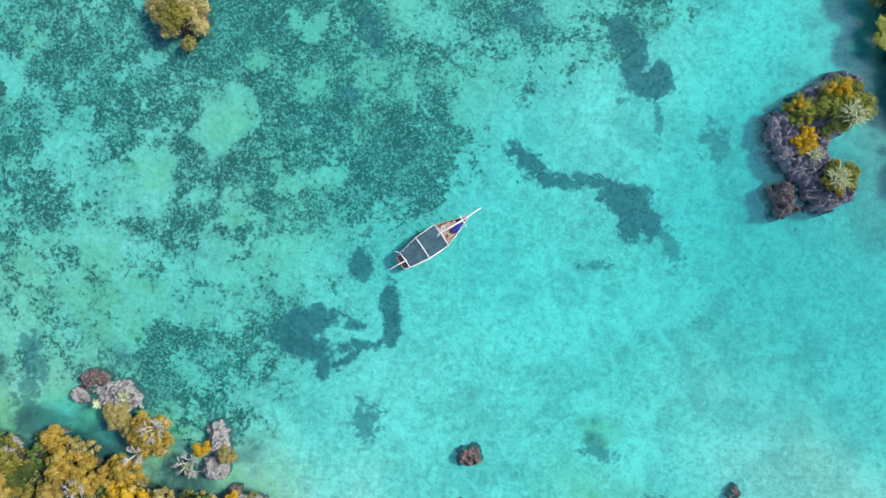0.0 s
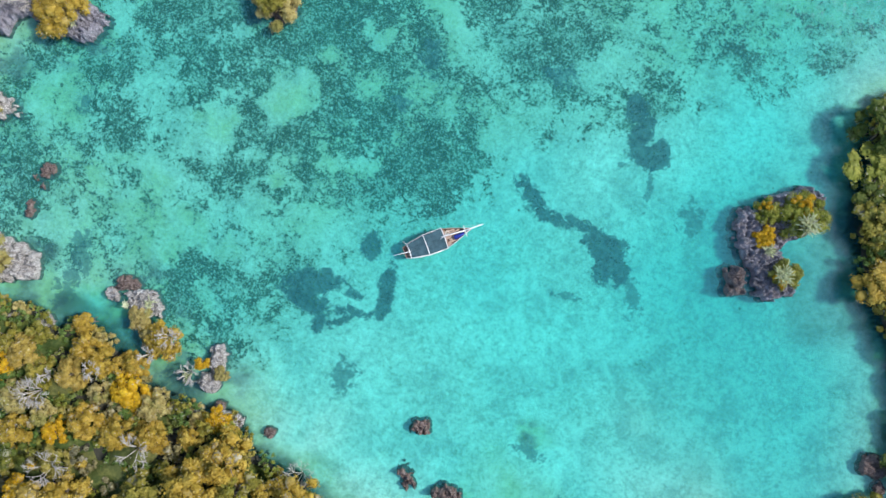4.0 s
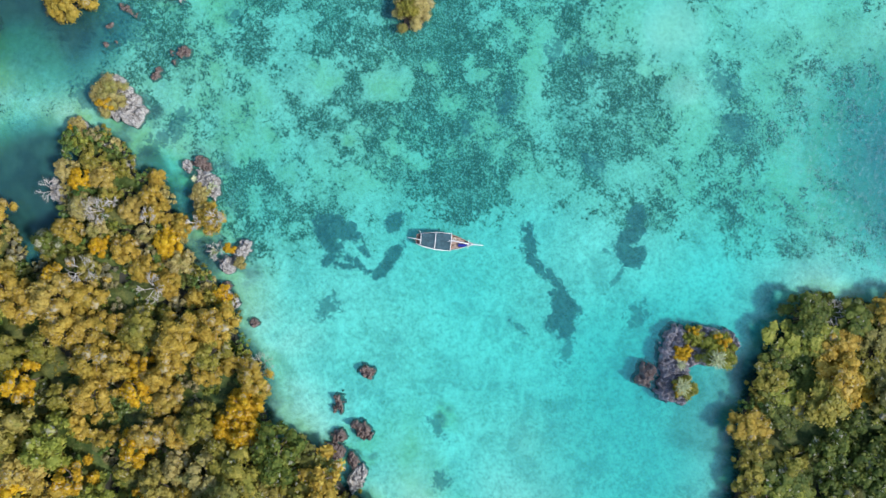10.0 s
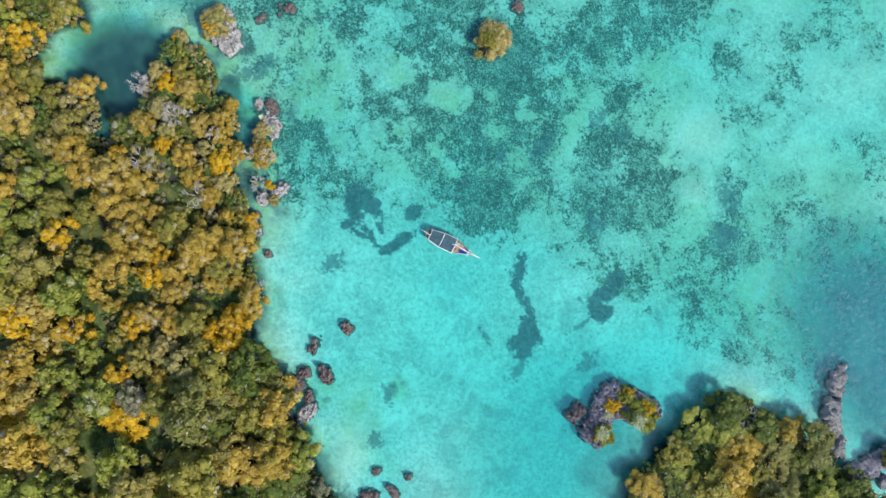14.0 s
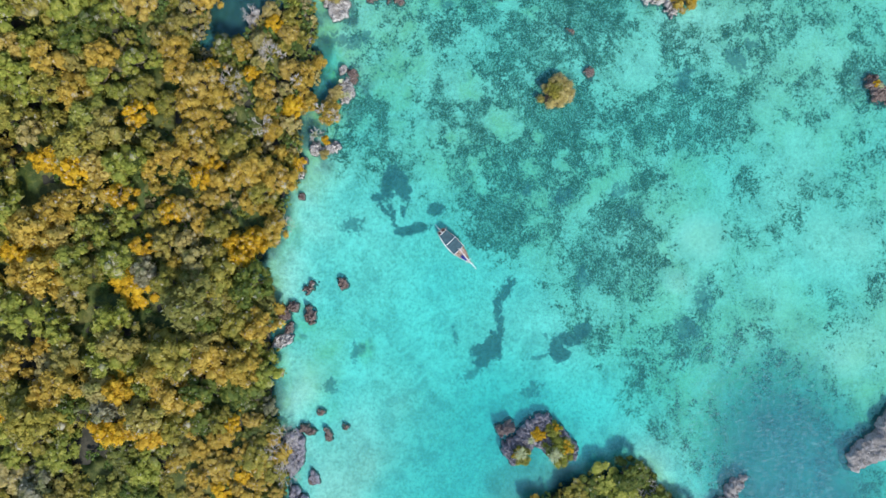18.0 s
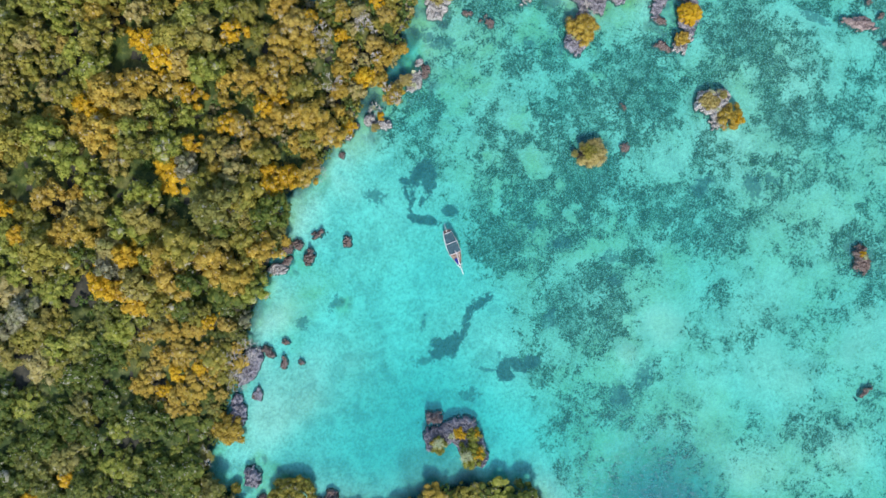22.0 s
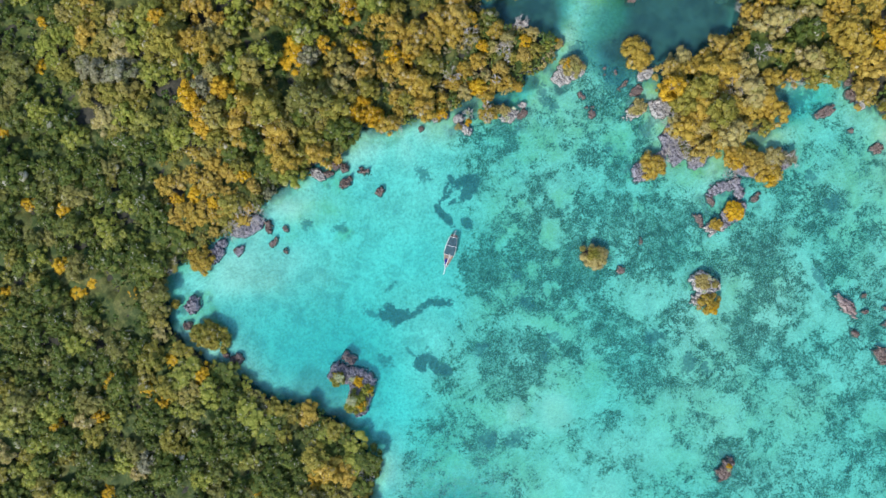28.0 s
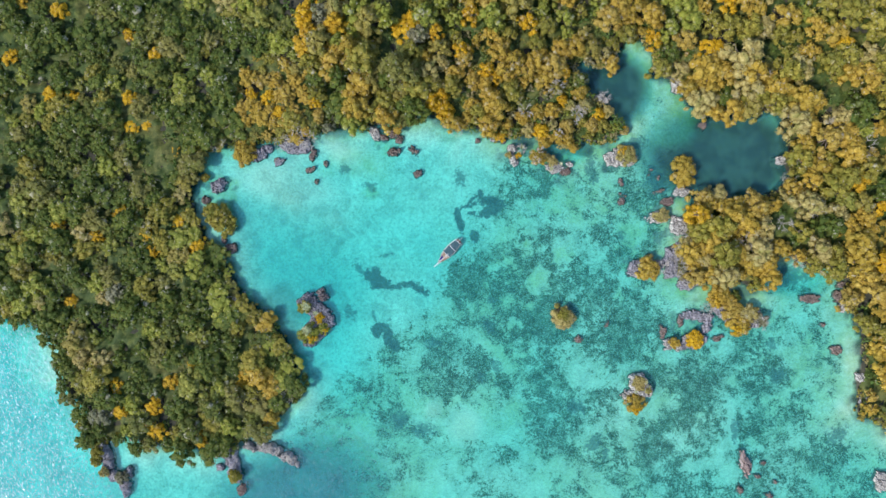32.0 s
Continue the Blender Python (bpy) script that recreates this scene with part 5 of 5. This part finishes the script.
rock_thing("rock_spit", "dark jagged coral spit running out from the point", [(0, 0, 1.9, 3.0, 1.6), (0.8, -3.0, 1.7, 2.4, 1.5), (1.6, -6.0, 1.6, 2.6, 1.4), (3.0, -8.6, 1.8, 1.9, 1.3), (5.2, -9.8, 1.7, 1.7, 1.3), (7.3, -8.0, 0.9, 2.0, 1.2), (6.4, -12.4, 1.5, 2.6, 1.1)], LIMESTONE, -95.4, -52.0)
rock_thing("rock_spit", "grey-brown coral spit below the trees", [(0, 0, 2.2, 2.4, 1.5), (0.8, -2.4, 2.0, 2.2, 1.4), (1.4, -5.0, 1.9, 2.0, 1.3), (2.4, -7.0, 1.3, 1.5, 1.0), (-2.6, -4.0, 1.3, 1.2, 0.8)], LIMESTONE, -60.4, -54.6)
rock_thing("rock_spit", "rugged pale grey headland rock with little growth", [(0, 0, 2.4, 1.5, 1.5), (2.4, -0.6, 2.2, 1.5, 1.5), (4.6, -1.6, 2.0, 1.6, 1.5), (6.6, -3.2, 1.9, 1.7, 1.3), (8.3, -4.4, 1.6, 1.5, 1.2), (9.6, -5.4, 1.1, 1.4, 0.9), (-3.0, -0.6, 2.2, 1.4, 1.4)], GREY_ROCK, -51.6, -52.3)
bush(-58.5, -60.5, 1.0, 2.0, 1.5, "olive", "olive scrub on a coral spit", 7)
bush(-96.4, -56.2, 1.0, 1.7, 1.5, "olive", "olive scrub along a coral spit", 7)
bush(-94.2, -59.4, 1.0, 1.5, 1.3, "tan", "tan scrub along a coral spit", 6)
bush(-99.0, -46.5, 0.8, 2.8, 2.2, "olive", "olive scrub at the root of a coral spit", 9)
bush(-89.5, -61.0, 0.9, 1.8, 1.3, "grey", "grey scrub on a coral spit", 6)
bush(-97.0, -50.0, 1.1, 2.8, 2.0, "olive", "olive scrub at the root of a coral spit", 10)
bush(-95.8, -54.0, 1.1, 1.9, 1.7, "olive", "olive scrub at the root of a coral spit", 8)
bush(-23.5, -95.5, 1.6, 3.4, 2.4, "green", "green bush on the outer coral spit", 11)

# bushes and small trees that stand on the shore rocks: place, base, radius, height, kind
for x, y, z, rad, hgt, kind, gold, label in [
        (47.4, 26.7, 1.2, 2.9, 2.0, "tan", 3, "cream and tan bush on a pale coral block"), (46.9, 33.3, 1.0, 1.4, 1.2, "tan", 2, "small tan bush on a round pale rock"), (18.4, 26.6, 0.9, 0.9, 0.9, "gold", 0, "small golden bush among pale rocks"), (15.8, 26.7, 0.9, 1.0, 0.8, "tan", 0, "small tan bush on a pale rock"), (13.7, 31.7, 1.0, 1.7, 1.4, "gold", 0, "golden bush on a pale shore rock"), (11.9, 32.5, 0.9, 1.3, 1.2, "ochre", 0, "ochre bush on a pale shore rock"), (27.6, 25.0, 0.8, 1.6, 1.4, "tan", 0, "tan bush grown over pale rocks"), (25.4, 26.4, 0.6, 1.4, 1.8, "tan", 0, "tan bush behind pale rocks"), 
        
        
        (62.8, 21.9, 0.2, 4.0, 3.2, "ochre", 0, "rounded ochre mangrove standing alone in the creek mouth"), (57.0, 10.2, 0.9, 2.2, 1.6, "tan", 0, "low tan bush on a pale rock"),
        (53.2, -4.2, 1.0, 3.4, 2.4, "ochre", 0, "ochre bush on a grey coral block"), (66.0, -23.4, 0.6, 2.6, 1.7, "gold", 0, "orange-gold bush on a brown reef ledge"),
        (60.8, -24.2, 0.6, 1.6, 1.2, "ochre", 0, "small ochre bush on a pale rock"), (72.3, -11.4, 0.6, 3.3, 3.0, "ochre", 3, "ochre mangrove on the rock finger"),
        (75.6, -14.6, 0.6, 3.4, 3.0, "ochre", 0, "ochre mangrove on the rock finger"), (78.0, -19.4, 0.6, 3.3, 2.8, "ochre", 2, "ochre mangrove on the rock finger"),
        (80.4, -16.0, 0.6, 2.9, 2.6, "tan", 0, "tan mangrove on the rock finger"), (84.0, -18.0, 0.8, 2.0, 1.8, "grey", 0, "grey shrub on the rock finger"),
        (-63.6, 10.6, 0.1, 3.6, 3.2, "olive", 0, "olive mangrove clump standing in the bay"), (-61.4, 8.0, 0.1, 3.4, 3.0, "olive", 0, "olive mangrove clump standing in the bay"),
        (-55.8, 27.2, 0.3, 3.6, 2.8, "ochre", 0, "ochre bush among grey shore rocks"), (65.6, 9.6, 1.0, 2.6, 2.2, "gold", 0, "golden bush above pale rocks"),
        (63.6, 2.0, 1.2, 3.0, 2.4, "tan", 0, "tan bush over grey rocks"), (66.0, -4.5, 1.2, 3.2, 2.8, "ochre", 0, "ochre mangrove over grey rocks"),
        (76.7, -11.8, 0.4, 2.0, 1.8, "green", 0, "green bush on the rock finger"), (-48.3, -23.6, 0.3, 2.4, 2.4, "lime", 0, "yellow-green bush leaning over the bay"), (-53.6, -17.4, 0.4, 2.6, 2.6, "olive", 0, "olive bush leaning over the bay"), 
        (-67.0, 20.6, 0.2, 1.2, 0.9, "olive", 0, "small olive shrub standing in the bay"), (-1.6, 38.6, 1.2, 2.6, 3.8, "gold", 0, "brilliant golden tree at the edge of the bay"), (-4.6, 40.4, 1.4, 2.4, 4.0, "gold", 0, "brilliant golden tree at the edge of the bay"), (-2.2, 42.2, 1.6, 2.2, 4.2, "gold", 0, "brilliant golden tree at the edge of the bay")]:
    bush(x, y, z, rad, hgt, kind, label, int(8 + rad * 5), gold=gold)
for i, (x, y, z, s) in enumerate([(29.8, 24.3, 1.3, 0.8), (27.4, 23.0, 1.3, 1.0), (27.0, 24.2, 1.3, 0.8), (19.3, 28.9, 0.9, 1.1), (51.0, -3.4, 1.9, 0.8)]):
    rosette(x, y, z, s, 30, 20 + i)
for i, (x, y, z, s) in enumerate([(41.5, 42.1, 1.3, 2.0), (28.9, 32.1, 3.6, 1.3), (-41.8, 30.4, 0.9, 4.0), (-38.6, 30.6, 0.9, 3.0), (-45.4, 30.0, 0.9, 2.8), (1.6, 33.4, 0.6, 2.2), (60.8, -2.6, 1.6, 3.2), (63.2, -6.8, 1.3, 2.6), (22.8, 24.9, 3.0, 1.4), (24.0, 27.7, 3.4, 1.2), (33.7, 37.4, 3.4, 2.2), (34.9, 38.4, 2.8, 1.8), (33.7, 35.3, 3.4, 1.0), (19.3, 28.3, 0.9, 1.5), (63.4, -5.5, 1.0, 3.0), (69.2, -15.1, 0.4, 2.2), (78.7, 3.7, 4.0, 3.0), (-50.2, -19.2, 0.6, 2.2), (-59.4, -13.3, 0.8, 2.2), (-44.0, -38.6, 0.8, 2.2), (57.4, -3.4, 1.0, 2.0),
                                  (108.5, 28.4, 3.6, 4.0), (83.6, -18.8, 1.5, 2.4), (88.0, 8.0, 4.2, 2.6), (96.0, 12.0, 4.4, 2.8), (76.0, 8.0, 4.2, 2.2), (100.0, 33.0, 4.4, 3.0), (82.0, 48.0, 4.4, 2.6), (28.0, 44.0, 4.2, 2.4), (20.0, 38.0, 4.0, 2.4), (74.0, 2.0, 4.0, 2.4), (92.0, -2.0, 3.6, 2.2), (44.0, 64.0, 4.4, 2.6), (-63.4, 30.0, 1.0, 2.8), (62.0, 3.4, 1.4, 2.4), (91.0, 20.0, 0.8, 2.6)]):
    bare_shrub(x, y, z, s, 40 + i)

# ---------------------------------------------------------------- the boat
STERN = (2.1, 3.2)
boat = root("dhow", pose(STERN[0], STERN[1], 0.0, 0, 0, -133.3) @ Matrix.Diagonal((0.95, 0.95, 0.74, 1.0)))
tagged(boat, "wooden dhow with a slate-blue canvas awning at anchor", "boat")
BX = [-0.55, 0.0, 1.0, 2.4, 3.8, 5.0, 6.2, 7.2, 8.0, 8.5]
BW = [0.72, 0.92, 1.16, 1.36, 1.40, 1.26, 0.92, 0.54, 0.22, 0.05]
BZ = [0.95, 0.88, 0.80, 0.74, 0.76, 0.84, 0.98, 1.14, 1.30, 1.42]


def strake(side, f0, f1, inset):
    """One hull plank from stern to bow, between two fractions of the girth."""
    bm = bmesh.new()
    rows = []
    for x, w, z in zip(BX, BW, BZ):
        ring = []
        for f, d in ((f0, 0.0), (f1, 0.0), (f1, 0.05), (f0, 0.05)):
            a = f * math.pi / 2
            ww = (w - inset - d) * math.cos(a) ** 0.6 if f < 0.999 else 0.02
            zz = z - (z + 0.38) * math.sin(a) ** 1.25 + d * f
            ring.append(bm.verts.new((x, side * max(ww, 0.012), zz)))
        rows.append(ring)
    for r0, r1 in zip(rows, rows[1:]):
        for k in range(4):
            bm.faces.new((r0[k], r0[(k + 1) % 4], r1[(k + 1) % 4], r1[k]))
    bm.faces.new(rows[0]), bm.faces.new(rows[-1][::-1])
    return finish("plank", bm, HULL_WOOD, False)


hull = part("hull", strake(1, 0.80, 1.0, 0.0), boat, "weathered reddish plank hull")
for side in (1, -1):
    for k in range(4 if side == 1 else 5):
        ob = part("plank", strake(side, k * 0.2, k * 0.2 + 0.215, 0.012 * (k % 2)), hull)


def bar(name, pts, rads, material, parent, label="", sides=8):
    bm = bmesh.new()
    tube(bm, [Vector(p) for p in pts], rads, sides)
    return part(name, finish(name, bm, material), parent, label)


def slab(name, x0, x1, y0, y1, z, t, material, parent, label=""):
    bm = bmesh.new()
    bmesh.ops.create_cube(bm, size=1.0)
    bmesh.ops.scale(bm, vec=(x1 - x0, y1 - y0, t), verts=bm.verts)
    bmesh.ops.bevel(bm, geom=bm.edges[:], offset=min(t, 0.04) * 0.3, segments=1, affect="EDGES")
    bmesh.ops.translate(bm, vec=((x0 + x1) / 2, (y0 + y1) / 2, z), verts=bm.verts)
    return part(name, finish(name, bm, material, False), parent, label)


for side in (1, -1):
    bar("gunwale", [(x, side * w, z + 0.03) for x, w, z in zip(BX, BW, BZ)], [0.05] * len(BX), WHITE_WOOD if side < 0 else HULL_WOOD, boat, "worn pale gunwale rail")
    bar("rubbing_strake", [(x, side * (w + 0.02), z - 0.2) for x, w, z in zip(BX, BW, BZ)], [0.035] * len(BX), HULL_WOOD, boat)
slab("transom", -0.58, -0.50, -0.72, 0.72, 0.40, 1.1, HULL_WOOD, boat)
for k in range(9):
    y = -0.72 + k * 0.18
    reach = 6.9 - 2.2 * abs(y)
    slab("floor_board", 0.1, reach, y - 0.08, y + 0.08, 0.14 + 0.02 * (k % 2), 0.04, DARK_WOOD, boat, "dark bilge board")
for x, w in ((5.15, 1.18), (5.75, 1.0), (6.35, 0.82), (6.9, 0.6)):
    slab("thwart", x - 0.09, x + 0.09, -w, w, 0.70 + 0.05 * (x - 5), 0.05, HULL_WOOD, boat, "plank seat across the bow")
for i in range(9):
    x = 0.5 + i * 0.8
    w, z = np.interp(x, BX, BW), np.interp(x, BX, BZ)
    bar("rib", [(x, side * q, h) for side, q, h in ((1, w - 0.06, z), (1, w * 0.86, 0.25), (1, w * 0.4, 0.02), (-1, w * 0.4, 0.02), (-1, w * 0.86, 0.25), (-1, w - 0.06, z))], [0.035] * 6, DARK_WOOD, boat, "", 5)
for k in range(7):
    y0 = -0.95 + k * 0.27
    w = np.interp([5.0, 6.2, 7.2, 8.0], BX, BW)
    reach = float(np.interp(abs(y0) + 0.12, w[::-1], [8.0, 7.2, 6.2, 5.0]))
    if reach > 5.3:
        slab("deck_plank", 5.0 + 0.22 * (k % 3), reach - 0.15 * (k % 2), y0 - 0.095, y0 + 0.095, 0.80 + 0.008 * (k % 3), 0.04, TAN_WOOD, boat, "sun-bleached tan deck plank")
bar("stem_post", [(8.25, 0, -0.3), (8.55, 0, 0.6), (8.72, 0, 1.65)], [0.08, 0.09, 0.07], HULL_WOOD, boat)

SEAM = mat_cloth("dark_seam", (0.012, 0.028, 0.038), (0.025, 0.045, 0.055))
# the awning: two bays of canvas, sagging between the poles
bm = bmesh.new()
NX, NY = 40, 16
grid = []
for i in range(NX + 1):
    x = 0.22 + 4.66 * i / NX
    half = float(np.interp(x, [0.2, 2.45, 4.9], [0.90, 1.30, 1.34]))
    row = []
    for j in range(NY + 1):
        y = -half + 2 * half * j / NY
        sag = 0.06 * math.sin(math.pi * ((x - 0.2) / 2.25 % 1.0)) * math.cos(y / half * 1.3)
        fold = 0.022 * math.sin(y * 9 + 0.6 * math.sin(x * 1.3)) + 0.012 * noise.noise(Vector((x * 1.5, y * 3, 0)))
        row.append(bm.verts.new((x, y, 1.62 + 0.10 * math.cos(y / half * 1.35) - sag + fold)))
    grid.append(row)
for i in range(NX):
    for j in range(NY):
        bm.faces.new((grid[i][j], grid[i + 1][j], grid[i + 1][j + 1], grid[i][j + 1]))
awning_mesh = finish("awning", bm, CANVAS)
awning = part("awning", awning_mesh, boat, "faded slate-blue canvas awning")
thick = awning.modifiers.new("thick", "SOLIDIFY")
thick.thickness = 0.012
for y in (-0.92, -0.62, -0.3, 0.02, 0.34, 0.65, 0.95):
    bar("seam", [(0.25, y * 0.75, 1.715 - 0.07 * abs(y)), (1.3, y * 0.9, 1.68 - 0.07 * abs(y)), (2.4, y, 1.735 - 0.07 * abs(y)), (3.6, y, 1.68 - 0.07 * abs(y)), (4.85, y, 1.735 - 0.07 * abs(y))], [0.016] * 5, SEAM, awning, "dark stitched seam", 5)
for x, half, lean in ((0.12, 0.98, 0.05), (2.45, 1.42, 0.04), (4.92, 1.46, 0.08)):
    bar("cross_pole", [(x, -half, 1.70), (x + lean, 0, 1.77), (x, half, 1.70)], [0.045, 0.05, 0.045], WHITE_WOOD, boat, "whitewashed cross pole")
    for side in (1, -1):
        w, z = float(np.interp(x, BX, BW)), float(np.interp(x, BX, BZ))
        bar("post", [(x, side * (w - 0.03), z - 0.1), (x, side * (half - 0.12), 1.70)], [0.035, 0.03], WHITE_WOOD, boat, "thin awning post", 6)
for side in (1, -1):
    bar("awning_rail", [(0.15, side * 0.93, 1.62), (2.45, side * 1.33, 1.63), (4.9, side * 1.37, 1.62)], [0.028] * 3, WHITE_WOOD, boat, "pale edge rail")
bar("yard", [(4.6, 0.28, 1.86), (6.2, 0.15, 1.72), (7.75, 0.02, 1.62)], [0.05, 0.07, 0.06], WHITE_WOOD, boat, "whitewashed spar along the bow")
bar("yard_end", [(4.4, 0.05, 1.80), (5.1, 0.32, 1.84), (5.3, 0.40, 1.84)], [0.04, 0.05, 0.04], WHITE_WOOD, boat)
bar("bowsprit", [(7.3, 0.04, 1.50), (8.7, 0.0, 1.68), (10.15, -0.03, 1.92)], [0.08, 0.075, 0.04], WHITE_WOOD, boat, "whitewashed bowsprit")
bar("bow_cross", [(7.72, -0.78, 1.56), (7.70, 0, 1.66), (7.74, 0.72, 1.56)], [0.045, 0.06, 0.045], WHITE_WOOD, boat, "white cross beam at the bow")
bar("stern_spar", [(0.3, -0.1, 1.74), (-0.9, 0.03, 1.72), (-2.15, 0.14, 1.66)], [0.05, 0.045, 0.025], WHITE_WOOD, boat, "thin white spar over the stern")
bar("short_spar", [(0.1, 0.95, 1.5), (-0.1, 1.25, 1.75), (-0.25, 1.45, 1.9)], [0.03, 0.025, 0.02], WHITE_WOOD, boat)
bar("rudder_post", [(-0.66, 0, -0.5), (-0.64, 0, 0.5), (-0.60, 0, 1.25)], [0.06, 0.06, 0.05], DARK_WOOD, boat)
slab("rudder", -1.05, -0.66, -0.03, 0.03, 0.0, 0.9, DARK_WOOD, boat)
slab("stern_bench", -0.45, 0.05, -0.78, 0.78, 0.72, 0.05, DARK_WOOD, boat, "dark stern bench")
for k, (p, q) in enumerate((((8.7, 0.05, 1.66), (5.0, 1.30, 0.95)), ((8.7, -0.05, 1.66), (5.0, -1.30, 0.95)), ((10.0, -0.03, 1.88), (7.7, 0.6, 1.58)))):
    bar("stay_rope", [p, Vector(p).lerp(Vector(q), 0.5) - Vector((0, 0, 0.05)), q], [0.014] * 3, ROPE, boat, "pale rope stay", 5)

# a blue tarpaulin and gear in the bow
bow = Matrix(boat.matrix_basis)
bm = bmesh.new()
grid = []
for i in range(13):
    x = 6.15 + 1.35 * i / 12
    row = []
    for j in range(7):
        y = -0.06 - (0.62 - 0.26 * i / 12) * j / 6
        row.append(bm.verts.new((x, y, 1.10 + 0.28 * math.sin(j / 6 * math.pi) + 0.05 * noise.noise(Vector((x * 5, y * 8, 1))))))
    grid.append(row)
for i in range(12):
    for j in range(6):
        bm.faces.new((grid[i][j], grid[i + 1][j], grid[i + 1][j + 1], grid[i][j + 1]))
cover = new("tarpaulin", finish("tarpaulin", bm, BLUE))
cover.matrix_basis = bow
cover.modifiers.new("thick", "SOLIDIFY").thickness = 0.015
tagged(cover, "crumpled ultramarine tarpaulin over gear in the bow", "tarpaulin")
bm = bmesh.new()
for k in range(5):
    rr = 0.30 - 0.045 * k
    tube(bm, [(5.5 + rr * math.cos(a * 0.5), 0.55 + rr * math.sin(a * 0.5), 0.78 + 0.03 * (k % 2) + 0.02 * k) for a in range(13)], [0.028] * 13, 5)
coil = new("rope_coil", finish("rope_coil", bm, ROPE))
coil.matrix_basis = bow
tagged(coil, "coiled pale mooring rope on a bow seat", "rope")
# ---------------------------------------------------------------- seagrass blades in the dark patches
vs, fs, at = [], [], 0
for cx, cy, a, b, turn in PATCHES:
    n = int(a * b * 26)
    ang, rad = rng.uniform(0, math.tau, n), np.sqrt(rng.uniform(0, 1, n))
    u, v = a * rad * np.cos(ang), b * rad * np.sin(ang)
    c, s = math.cos(radians(turn)), math.sin(radians(turn))
    px, py = cx + u * c - v * s, cy + u * s + v * c
    q = bottom(px, py)
    keep = (q["patch"] + (fbm(px, py, 1.1, 3, 77) - 0.5) * 1.2) > 0.05
    px, py, pz = px[keep], py[keep], q["z"][keep]
    centre = np.column_stack([px, py, pz + 0.10])
    vv, ff = leaves(centre, rng.normal(size=centre.shape) * 0.8 + [0.2, 0.1, 0.9], 0.12, rng)
    vs.append(vv), fs.append(ff + at)
    at += len(vv)
meadow = new("seagrass", mesh_np("seagrass", np.concatenate(vs), np.concatenate(fs), WEED))
tagged(meadow, "dark seagrass tufts on the sandy bottom", "seagrass", kind="stuff")
